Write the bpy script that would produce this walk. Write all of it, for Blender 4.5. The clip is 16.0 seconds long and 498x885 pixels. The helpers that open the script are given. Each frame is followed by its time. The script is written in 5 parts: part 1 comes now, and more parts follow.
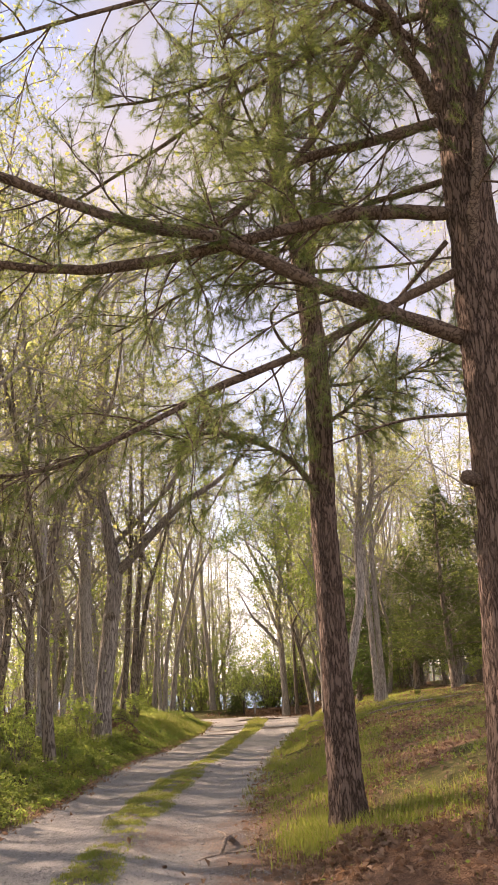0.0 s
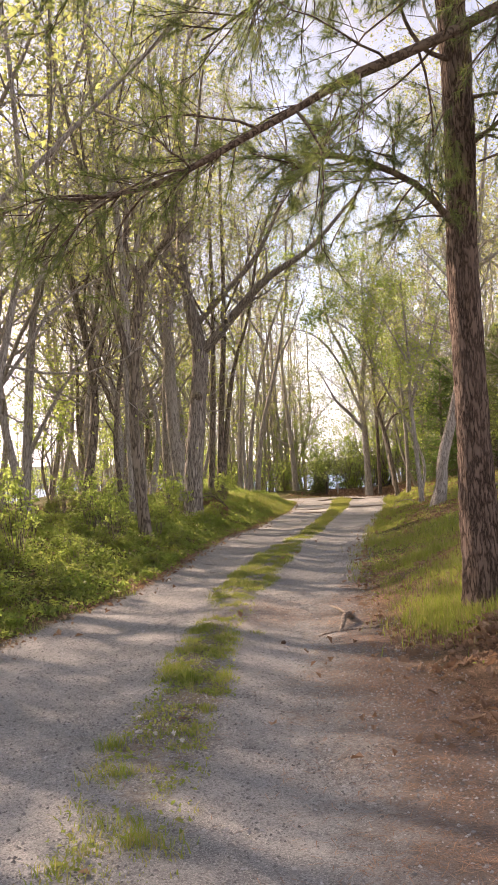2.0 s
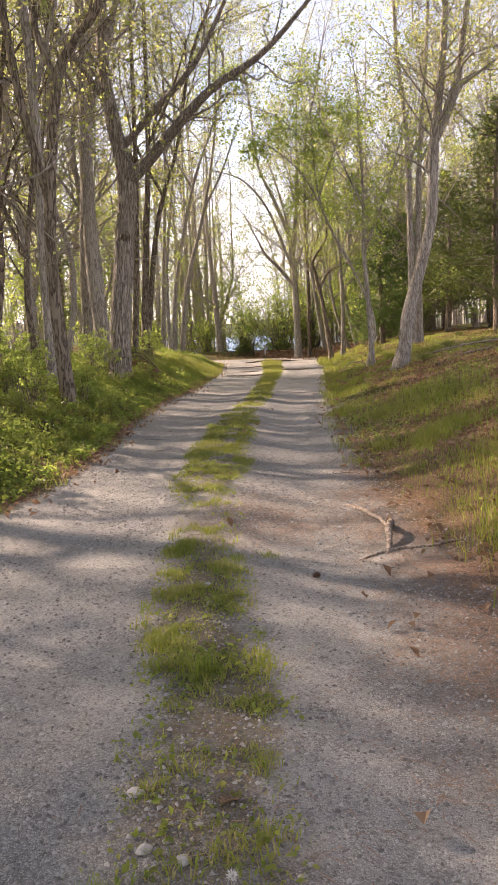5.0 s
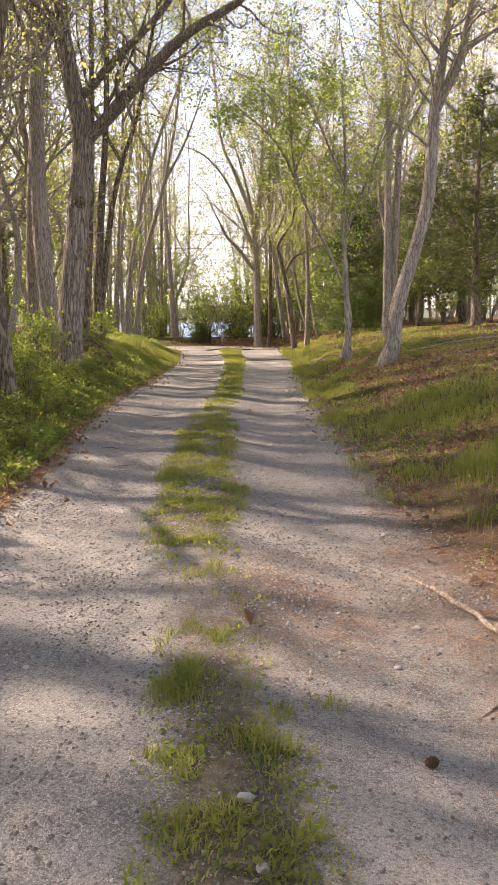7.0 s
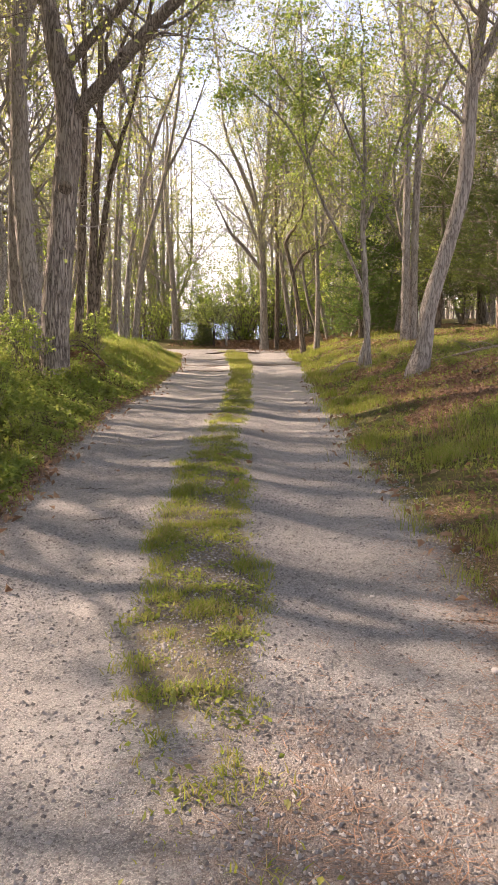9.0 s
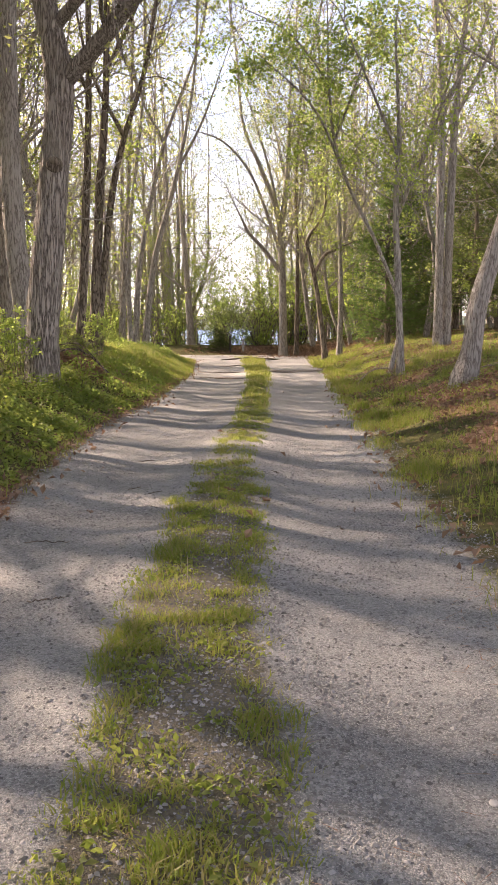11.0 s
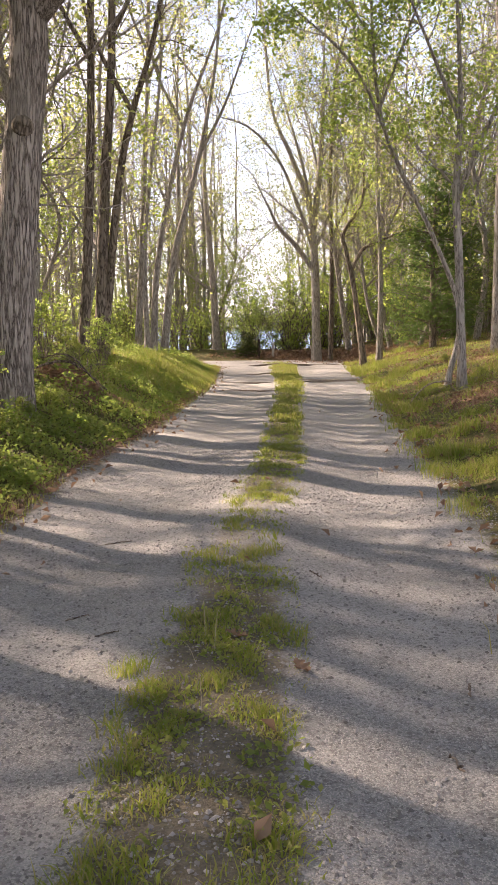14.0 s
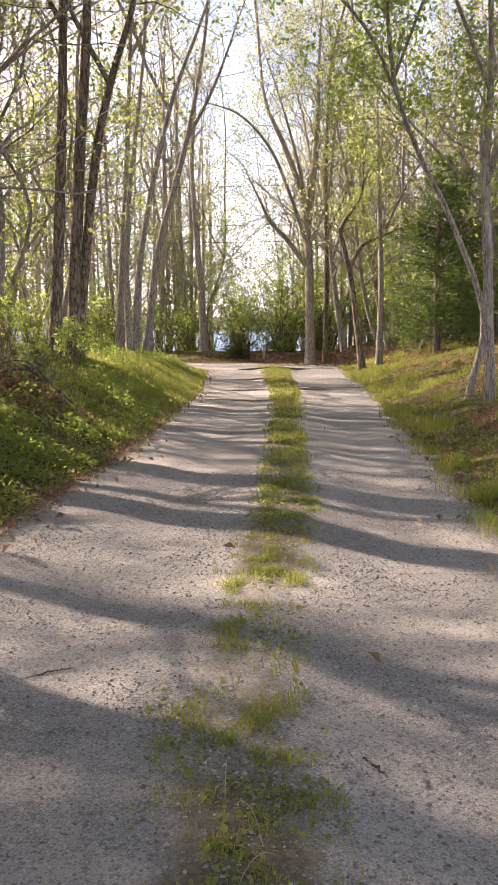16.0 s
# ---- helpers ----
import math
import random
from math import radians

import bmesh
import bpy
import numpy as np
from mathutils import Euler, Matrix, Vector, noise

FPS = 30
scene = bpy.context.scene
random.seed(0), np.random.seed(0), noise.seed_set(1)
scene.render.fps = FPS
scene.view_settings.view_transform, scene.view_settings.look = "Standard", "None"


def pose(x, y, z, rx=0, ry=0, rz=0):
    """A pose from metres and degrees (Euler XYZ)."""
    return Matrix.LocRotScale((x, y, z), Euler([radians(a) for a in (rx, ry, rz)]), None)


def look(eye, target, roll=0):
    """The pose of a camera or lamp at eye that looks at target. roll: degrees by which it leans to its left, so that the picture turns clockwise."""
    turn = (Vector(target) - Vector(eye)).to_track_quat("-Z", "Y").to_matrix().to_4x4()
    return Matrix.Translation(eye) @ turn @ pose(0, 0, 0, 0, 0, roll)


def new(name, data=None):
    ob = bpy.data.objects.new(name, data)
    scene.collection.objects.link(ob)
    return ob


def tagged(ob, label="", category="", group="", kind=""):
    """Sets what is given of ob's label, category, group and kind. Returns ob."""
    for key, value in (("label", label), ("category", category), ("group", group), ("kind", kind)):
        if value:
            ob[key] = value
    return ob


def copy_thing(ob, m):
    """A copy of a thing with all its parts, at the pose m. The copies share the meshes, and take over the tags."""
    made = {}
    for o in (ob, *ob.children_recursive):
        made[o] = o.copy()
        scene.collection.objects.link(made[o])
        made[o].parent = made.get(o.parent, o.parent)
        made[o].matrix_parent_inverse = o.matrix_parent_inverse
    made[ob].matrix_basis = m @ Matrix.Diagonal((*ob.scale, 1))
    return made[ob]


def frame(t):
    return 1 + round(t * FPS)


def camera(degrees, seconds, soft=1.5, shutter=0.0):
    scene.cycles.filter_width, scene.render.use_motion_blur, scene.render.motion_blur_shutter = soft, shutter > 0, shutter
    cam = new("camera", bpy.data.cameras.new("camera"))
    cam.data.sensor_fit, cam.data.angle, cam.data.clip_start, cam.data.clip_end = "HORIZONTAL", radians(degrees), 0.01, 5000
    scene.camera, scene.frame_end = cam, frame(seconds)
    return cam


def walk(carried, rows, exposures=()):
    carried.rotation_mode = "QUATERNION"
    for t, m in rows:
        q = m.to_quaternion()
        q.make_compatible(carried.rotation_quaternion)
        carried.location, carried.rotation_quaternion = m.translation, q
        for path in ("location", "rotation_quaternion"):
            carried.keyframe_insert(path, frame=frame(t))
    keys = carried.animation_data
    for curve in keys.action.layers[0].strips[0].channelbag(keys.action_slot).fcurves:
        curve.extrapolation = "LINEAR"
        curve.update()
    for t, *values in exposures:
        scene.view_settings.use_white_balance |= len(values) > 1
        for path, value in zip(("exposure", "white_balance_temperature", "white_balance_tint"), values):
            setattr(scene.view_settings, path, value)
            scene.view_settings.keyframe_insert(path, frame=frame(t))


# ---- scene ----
cam = camera(32.8, 16.0)
PATH = [
    (0, (0.515, -1.438, 1.739), (0.495, 0.484, 2.293), -3.1),
    (0.5, (0.488, -1.148, 1.723), (0.312, 0.814, 2.074), -2.9),
    (1, (0.372, -0.818, 1.651), (0.128, 1.163, 1.794), -2.6),
    (1.5, (0.137, -0.429, 1.653), (-0.088, 1.557, 1.736), -2.9),
    (2, (-0.010, -0.032, 1.630), (-0.233, 1.955, 1.705), -2.9),
    (2.5, (-0.119, 0.421, 1.631), (-0.330, 2.411, 1.666), -2.7),
    (3, (-0.319, 0.903, 1.600), (-0.496, 2.895, 1.572), -2.4),
    (3.5, (-0.511, 1.376, 1.544), (-0.677, 3.369, 1.469), -2.7),
    (4, (-0.680, 1.864, 1.564), (-0.844, 3.856, 1.470), -2.5),
    (4.5, (-0.894, 2.418, 1.562), (-0.946, 4.403, 1.327), -2.1),
    (4.7, (-0.945, 2.636, 1.529), (-0.982, 4.620, 1.279), -2.2),
    (6.8, (-1.443, 5.182, 1.524), (-1.354, 7.158, 1.231), -0.1),
    (7, (-1.479, 5.406, 1.546), (-1.377, 7.382, 1.254), 0.0),
    (7.5, (-1.512, 5.988, 1.544), (-1.412, 7.965, 1.254), 0.0),
    (8, (-1.573, 6.551, 1.548), (-1.476, 8.528, 1.259), 0.0),
    (8.5, (-1.582, 7.11, 1.55), (-1.484, 9.087, 1.262), 0.1),
    (8.7, (-1.55, 7.345, 1.573), (-1.451, 9.322, 1.282), -0.0),
    (10.8, (-1.373, 9.809, 1.455), (-1.318, 11.789, 1.182), 0.1),
    (11, (-1.379, 9.974, 1.442), (-1.326, 11.955, 1.168), 0.1),
    (11.5, (-1.368, 10.509, 1.451), (-1.38, 12.489, 1.168), -0.0),
    (12, (-1.37, 11.028, 1.432), (-1.41, 13.007, 1.149), -0.3),
    (12.5, (-1.376, 11.538, 1.449), (-1.411, 13.518, 1.167), -0.3),
    (13, (-1.283, 12.083, 1.504), (-1.321, 14.063, 1.222), -0.3),
    (13.5, (-1.249, 12.642, 1.511), (-1.278, 14.622, 1.234), -0.4),
    (14, (-1.243, 13.181, 1.511), (-1.265, 15.163, 1.24), -0.4),
    (14.5, (-1.248, 13.723, 1.533), (-1.271, 15.705, 1.264), -0.3),
    (15, (-1.275, 14.269, 1.553), (-1.292, 16.251, 1.286), -0.3),
    (15.5, (-1.309, 14.868, 1.554), (-1.331, 16.85, 1.288), -0.1),
    (16, (-1.354, 15.401, 1.548), (-1.345, 17.382, 1.277), 0.0),
]
walk(cam, [(t, look(eye, target, roll)) for t, eye, target, roll in PATH], exposures=[(0.0, 1.78, 7400, 30), (1.0, 1.84, 7200, 29), (4.0, 1.88, 7050, 26), (7.0, 1.93, 7050, 27), (8.5, 1.93, 7050, 28), (11.0, 2.0, 6800, 26), (13.0, 2.0, 6750, 25), (16.0, 1.92, 6750, 27)])

# ---- light ----
SUN_AZ, SUN_EL = radians(-55), radians(32)
sky_world = bpy.data.worlds.new("sky")
scene.world = sky_world
sky_world.use_nodes = True
wn = sky_world.node_tree
sky = wn.nodes.new("ShaderNodeTexSky")
sky.sky_type, sky.sun_disc = "NISHITA", False
sky.sun_elevation, sky.sun_rotation = SUN_EL, SUN_AZ
sky.air_density, sky.dust_density, sky.ozone_density = 1.0, 0.1, 1.4
# thin white cloud veils the blue
veil = wn.nodes.new("ShaderNodeTexNoise")
veil.inputs["Scale"].default_value, veil.inputs["Detail"].default_value = 2.6, 5.0
veil_share = wn.nodes.new("ShaderNodeMapRange")
for socket, value in zip(veil_share.inputs[1:5], (0.38, 0.62, 0.35, 0.95)):
    socket.default_value = value
grey = wn.nodes.new("ShaderNodeRGBToBW")
haze = wn.nodes.new("ShaderNodeMix")
haze.data_type = "RGBA"
wn.links.new(veil.outputs[0], veil_share.inputs[0])
wn.links.new(sky.outputs[0], grey.inputs[0])
wn.links.new(veil_share.outputs[0], haze.inputs[0])
wn.links.new(sky.outputs[0], haze.inputs[6])
wn.links.new(grey.outputs[0], haze.inputs[7])
wn.links.new(haze.outputs[2], wn.nodes["Background"].inputs[0])
wn.nodes["Background"].inputs[1].default_value = 0.1
lamp = bpy.data.lights.new("sun", "SUN")
lamp.energy, lamp.angle, lamp.color = 5.0, radians(0.9), (1.0, 0.84, 0.65)
sun = new("sun", lamp)
to_sun = Vector((math.sin(SUN_AZ) * math.cos(SUN_EL), math.cos(SUN_AZ) * math.cos(SUN_EL), math.sin(SUN_EL)))
sun.matrix_world = look(to_sun * 60, (0, 0, 0))


# ---- materials ----
def material(name):
    m = bpy.data.materials.new(name)
    m.use_nodes = True
    nt = m.node_tree
    return m, nt, nt.nodes["Principled BSDF"], nt.nodes["Material Output"]


def node(nt, kind, inputs=None, **attrs):
    n = nt.nodes.new(kind)
    if kind == "ShaderNodeMapRange":
        n.clamp = True
    for key, value in (inputs or {}).items():
        if isinstance(value, bpy.types.NodeSocket):
            nt.links.new(value, n.inputs[key])
        else:
            n.inputs[key].default_value = value
    return n


def place_coords(nt, scale=(1, 1, 1), which="Object"):
    c = nt.nodes.new("ShaderNodeTexCoord")
    m = node(nt, "ShaderNodeMapping", {0: c.outputs[which]})
    m.inputs["Scale"].default_value = scale
    return m.outputs[0]


def world_coords(nt, scale=(1, 1, 1)):
    g = nt.nodes.new("ShaderNodeNewGeometry")
    m = node(nt, "ShaderNodeMapping", {0: g.outputs["Position"]})
    m.inputs["Scale"].default_value = scale
    return m.outputs[0]


def noise_tex(nt, vec, scale, detail=4.0, rough=0.6):
    return node(nt, "ShaderNodeTexNoise", {"Vector": vec, "Scale": scale, "Detail": detail, "Roughness": rough}).outputs[0]


def ramp(nt, fac, stops):
    r = nt.nodes.new("ShaderNodeValToRGB")
    nt.links.new(fac, r.inputs[0])
    while len(r.color_ramp.elements) < len(stops):
        r.color_ramp.elements.new(0.5)
    for e, (p, c) in zip(r.color_ramp.elements, stops):
        e.position, e.color = p, (*c, 1)
    return r.outputs[0]


def mix(nt, fac, a, b):
    n = nt.nodes.new("ShaderNodeMix")
    n.data_type = "RGBA"
    for sock, value in ((n.inputs[0], fac), (n.inputs[6], a), (n.inputs[7], b)):
        if isinstance(value, bpy.types.NodeSocket):
            nt.links.new(value, sock)
        else:
            sock.default_value = (*value, 1) if isinstance(value, tuple) else value
    return n.outputs[2]


def maths(nt, op, a, b=0.0, c=0.0):
    n = nt.nodes.new("ShaderNodeMath")
    n.operation = op
    for sock, value in zip(n.inputs, (a, b, c)):
        if isinstance(value, bpy.types.NodeSocket):
            nt.links.new(value, sock)
        else:
            sock.default_value = value
    return n.outputs[0]


def soft_step(nt, value, low, high):
    return node(nt, "ShaderNodeMapRange", {0: value, 1: low, 2: high}).outputs[0]


def bump(nt, height, strength, distance, out):
    b = node(nt, "ShaderNodeBump", {"Height": height, "Strength": strength, "Distance": distance})
    nt.links.new(b.outputs[0], out)


def bark(name, dark, mid, light, stretch, scale, depth, tint=None, plates=0.085):
    """Fissured bark: ridges stretched along the trunk, blotches and grain."""
    m, nt, p, _ = material(name)
    vec = place_coords(nt, (1, 1, stretch))
    warp = noise_tex(nt, vec, scale, 5, 0.65)
    fold = maths(nt, "ABSOLUTE", maths(nt, "SUBTRACT", noise_tex(nt, vec, scale * 1.1, 3, 0.55), 0.5))
    rv = soft_step(nt, fold, 0.0, plates)
    body = maths(nt, "MULTIPLY_ADD", rv, 0.6, maths(nt, "MULTIPLY", warp, 0.45))
    col = ramp(nt, body, [(0.18, dark), (0.5, mid), (0.85, light)])
    blotch = noise_tex(nt, place_coords(nt, (1, 1, 0.7)), 2.2, 3, 0.5)
    col = mix(nt, maths(nt, "MULTIPLY", soft_step(nt, blotch, 0.5, 0.7), 0.45), col, tint or light)
    fine = noise_tex(nt, vec, scale * 7, 3, 0.6)
    col = mix(nt, maths(nt, "MULTIPLY", fine, 0.35), col, dark)
    nt.links.new(col, p.inputs["Base Color"])
    p.inputs["Roughness"].default_value = 0.92
    p.inputs["Specular IOR Level"].default_value = 0.2
    bump(nt, maths(nt, "ADD", body, maths(nt, "MULTIPLY", fine, 0.3)), 1.0, depth, p.inputs["Normal"])
    return m


def leaf_material(name, colours, through_colours, through_share, rough=0.5):
    """Leaves that let light through; every leaf has a shade of its own."""
    m, nt, p, out = material(name)
    island = nt.nodes.new("ShaderNodeNewGeometry").outputs["Random Per Island"]
    info = nt.nodes.new("ShaderNodeObjectInfo").outputs["Random"]
    patch = noise_tex(nt, world_coords(nt), 0.5, 2, 0.5)
    v = maths(nt, "ADD", maths(nt, "MULTIPLY", island, 0.62), maths(nt, "ADD", maths(nt, "MULTIPLY", info, 0.14), maths(nt, "MULTIPLY", patch, 0.24)))
    steps = [i / (len(colours) - 1) for i in range(len(colours))]
    nt.links.new(ramp(nt, v, list(zip(steps, colours))), p.inputs["Base Color"])
    p.inputs["Roughness"].default_value = rough
    p.inputs["Specular IOR Level"].default_value = 0.3
    tr = nt.nodes.new("ShaderNodeBsdfTranslucent")
    nt.links.new(ramp(nt, v, list(zip(steps, through_colours))), tr.inputs[0])
    ms = nt.nodes.new("ShaderNodeMixShader")
    ms.inputs[0].default_value = through_share
    nt.links.new(p.outputs[0], ms.inputs[1])
    nt.links.new(tr.outputs[0], ms.inputs[2])
    nt.links.new(ms.outputs[0], out.inputs[0])
    return m


BARK_GREY = bark("grey_bark", (0.13, 0.11, 0.095), (0.31, 0.285, 0.255), (0.46, 0.43, 0.39), 0.16, 20, 0.018, (0.46, 0.435, 0.39))
BARK_OAK = bark("oak_bark", (0.085, 0.07, 0.06), (0.33, 0.29, 0.255), (0.52, 0.47, 0.415), 0.1, 24, 0.045, (0.42, 0.385, 0.33), 0.1)
BARK_DARK = bark("dark_bark", (0.05, 0.04, 0.032), (0.165, 0.135, 0.11), (0.30, 0.255, 0.205), 0.2, 12, 0.02, (0.21, 0.19, 0.12))
BARK_PINE = bark("pine_bark", (0.03, 0.021, 0.016), (0.14, 0.098, 0.077), (0.25, 0.185, 0.15), 0.2, 23, 0.035, (0.2, 0.148, 0.12), 0.1)
BARK_LIMB = bark("pine_limb_bark", (0.045, 0.032, 0.025), (0.13, 0.095, 0.072), (0.22, 0.17, 0.13), 1.0, 16, 0.01, (0.17, 0.13, 0.10))
DEAD_WOOD = bark("weathered_wood", (0.10, 0.08, 0.065), (0.27, 0.22, 0.18), (0.42, 0.36, 0.30), 1.0, 18, 0.006)
LEAF_SPRING = leaf_material("spring_leaves", [(0.14, 0.175, 0.055), (0.215, 0.24, 0.08), (0.31, 0.285, 0.10)], [(0.36, 0.45, 0.14), (0.47, 0.54, 0.175), (0.58, 0.52, 0.20)], 0.58)
LEAF_GREEN = leaf_material("green_leaves", [(0.08, 0.125, 0.03), (0.135, 0.19, 0.045), (0.22, 0.245, 0.065)], [(0.24, 0.37, 0.075), (0.36, 0.48, 0.10), (0.50, 0.54, 0.13)], 0.56)
LEAF_SHRUB = leaf_material("shrub_leaves", [(0.085, 0.12, 0.035), (0.165, 0.205, 0.055), (0.27, 0.26, 0.10)], [(0.22, 0.32, 0.06), (0.38, 0.48, 0.09), (0.52, 0.51, 0.15)], 0.5)
LEAF_FRESH = leaf_material("fresh_green_leaves", [(0.11, 0.165, 0.04), (0.17, 0.235, 0.055), (0.25, 0.28, 0.08)], [(0.38, 0.54, 0.12), (0.50, 0.64, 0.15), (0.62, 0.66, 0.19)], 0.64)
NEEDLES = leaf_material("pine_needles", [(0.05, 0.078, 0.03), (0.088, 0.118, 0.042), (0.15, 0.165, 0.055)], [(0.18, 0.26, 0.08), (0.28, 0.36, 0.10), (0.42, 0.44, 0.12)], 0.45)
NEEDLES_FRESH = leaf_material("fresh_needles", [(0.05, 0.095, 0.03), (0.085, 0.145, 0.042), (0.13, 0.19, 0.055)], [(0.12, 0.21, 0.05), (0.19, 0.30, 0.07), (0.27, 0.36, 0.09)], 0.4)
CEDAR = leaf_material("cedar_foliage", [(0.032, 0.05, 0.02), (0.055, 0.085, 0.03), (0.095, 0.12, 0.04)], [(0.10, 0.15, 0.035), (0.15, 0.20, 0.045), (0.22, 0.25, 0.055)], 0.38)
GRASS = leaf_material("grass_blades", [(0.075, 0.12, 0.024), (0.14, 0.2, 0.038), (0.22, 0.27, 0.055), (0.30, 0.28, 0.10), (0.46, 0.39, 0.22)], [(0.20, 0.31, 0.04), (0.31, 0.42, 0.055), (0.41, 0.48, 0.075), (0.42, 0.39, 0.13), (0.42, 0.37, 0.2)], 0.42)
LITTER = leaf_material("dead_leaves", [(0.12, 0.078, 0.055), (0.25, 0.17, 0.115), (0.42, 0.32, 0.235)], [(0.2, 0.11, 0.06), (0.32, 0.19, 0.11), (0.42, 0.28, 0.17)], 0.25, 0.8)
DROPPED_NEEDLES = leaf_material("dropped_needles", [(0.2, 0.115, 0.075), (0.36, 0.225, 0.15), (0.55, 0.39, 0.27)], [(0.2, 0.1, 0.05), (0.3, 0.15, 0.07), (0.3, 0.2, 0.1)], 0.1, 0.8)


def stone_material():
    m, nt, p, _ = material("gravel_stone")
    island = nt.nodes.new("ShaderNodeNewGeometry").outputs["Random Per Island"]
    col = ramp(nt, island, [(0.0, (0.12, 0.115, 0.11)), (0.35, (0.24, 0.235, 0.225)), (0.7, (0.37, 0.36, 0.34)), (0.95, (0.5, 0.49, 0.47))])
    grain = noise_tex(nt, world_coords(nt), 180, 3)
    nt.links.new(mix(nt, maths(nt, "MULTIPLY", grain, 0.4), col, (0.12, 0.11, 0.10)), p.inputs["Base Color"])
    p.inputs["Roughness"].default_value = 0.85
    return m


def ground_material():
    """Gravel wheel tracks, a grassy crown, needle-strewn verge and leafy forest floor."""
    m, nt, p, _ = material("earth")
    w = world_coords(nt)
    att = {}
    for key in ("road", "strip", "needles", "litter"):
        a = nt.nodes.new("ShaderNodeAttribute")
        a.attribute_name = key
        att[key] = a.outputs["Fac"]
    ragged = maths(nt, "SUBTRACT", noise_tex(nt, w, 3.2, 6, 0.7), 0.5)
    ragged_fine = maths(nt, "SUBTRACT", noise_tex(nt, w, 17, 4, 0.7), 0.5)
    rag = maths(nt, "ADD", maths(nt, "MULTIPLY", ragged, 0.9), maths(nt, "MULTIPLY", ragged_fine, 0.6))
    road = soft_step(nt, maths(nt, "ADD", att["road"], rag), 0.35, 0.65)
    strip = soft_step(nt, maths(nt, "ADD", att["strip"], rag), 0.35, 0.75)
    needles = soft_step(nt, maths(nt, "ADD", att["needles"], rag), 0.3, 0.8)
    litter = soft_step(nt, maths(nt, "ADD", att["litter"], rag), 0.35, 0.65)
    # gravel
    big = noise_tex(nt, w, 0.9, 4, 0.6)
    mid = noise_tex(nt, w, 7, 5, 0.65)
    cells = node(nt, "ShaderNodeTexVoronoi", {"Vector": w, "Scale": 210.0})
    cells2 = node(nt, "ShaderNodeTexVoronoi", {"Vector": w, "Scale": 110.0})
    speck = node(nt, "ShaderNodeSeparateColor", {0: cells.outputs["Color"]}).outputs[0]
    speck2 = node(nt, "ShaderNodeSeparateColor", {0: cells2.outputs["Color"]}).outputs[0]
    tone = maths(nt, "ADD", maths(nt, "MULTIPLY", big, 0.6), maths(nt, "MULTIPLY", mid, 0.4))
    gravel = ramp(nt, tone, [(0.34, (0.18, 0.185, 0.18)), (0.5, (0.295, 0.298, 0.287)), (0.66, (0.42, 0.418, 0.395))])
    gravel = mix(nt, maths(nt, "MULTIPLY", soft_step(nt, speck, 0.5, 1.0), 0.75), gravel, (0.56, 0.54, 0.50))
    gravel = mix(nt, maths(nt, "MULTIPLY", soft_step(nt, speck2, 0.62, 0.95), 0.55), gravel, (0.10, 0.092, 0.085))
    gravel = mix(nt, maths(nt, "MULTIPLY", soft_step(nt, mid, 0.55, 0.75), 0.35), gravel, (0.285, 0.25, 0.215))
    # soil of the crown, needle mat and forest floor
    soil = ramp(nt, noise_tex(nt, w, 26, 5, 0.7), [(0.3, (0.07, 0.055, 0.035)), (0.55, (0.15, 0.125, 0.075)), (0.75, (0.23, 0.19, 0.12))])
    mat = ramp(nt, noise_tex(nt, world_coords(nt, (1, 2.2, 1)), 40, 5, 0.75), [(0.32, (0.065, 0.046, 0.034)), (0.5, (0.15, 0.105, 0.078)), (0.72, (0.29, 0.21, 0.155))])
    floor_col = ramp(nt, noise_tex(nt, w, 9, 6, 0.7), [(0.3, (0.045, 0.05, 0.018)), (0.5, (0.10, 0.10, 0.035)), (0.62, (0.16, 0.125, 0.06)), (0.8, (0.26, 0.18, 0.10))])
    leafy = ramp(nt, node(nt, "ShaderNodeSeparateColor", {0: cells2.outputs["Color"]}).outputs[1], [(0.1, (0.08, 0.045, 0.028)), (0.5, (0.19, 0.11, 0.065)), (0.9, (0.34, 0.22, 0.14))])
    mat = mix(nt, maths(nt, "MULTIPLY", soft_step(nt, noise_tex(nt, w, 14, 5, 0.7), 0.4, 0.62), 0.6), mat, leafy)
    col = mix(nt, litter, floor_col, leafy)
    col = mix(nt, road, col, gravel)
    col = mix(nt, maths(nt, "MULTIPLY", strip, 0.8), col, soil)
    col = mix(nt, maths(nt, "MULTIPLY", needles, 0.75), col, mat)
    nt.links.new(col, p.inputs["Base Color"])
    p.inputs["Roughness"].default_value = 0.95
    p.inputs["Specular IOR Level"].default_value = 0.15
    h = maths(nt, "ADD", maths(nt, "MULTIPLY", cells.outputs["Distance"], -0.5), maths(nt, "ADD", maths(nt, "MULTIPLY", mid, 1.4), maths(nt, "MULTIPLY", cells2.outputs["Distance"], -0.5)))
    bump(nt, h, 1.0, 0.009, p.inputs["Normal"])
    return m


def plain(name, colour, rough=0.8, scale=20, vary=0.4):
    m, nt, p, _ = material(name)
    n = noise_tex(nt, place_coords(nt), scale, 4, 0.6)
    dark = tuple(c * (1 - vary) for c in colour)
    nt.links.new(ramp(nt, n, [(0.3, dark), (0.7, colour)]), p.inputs["Base Color"])
    p.inputs["Roughness"].default_value = rough
    bump(nt, n, 0.5, 0.004, p.inputs["Normal"])
    return m


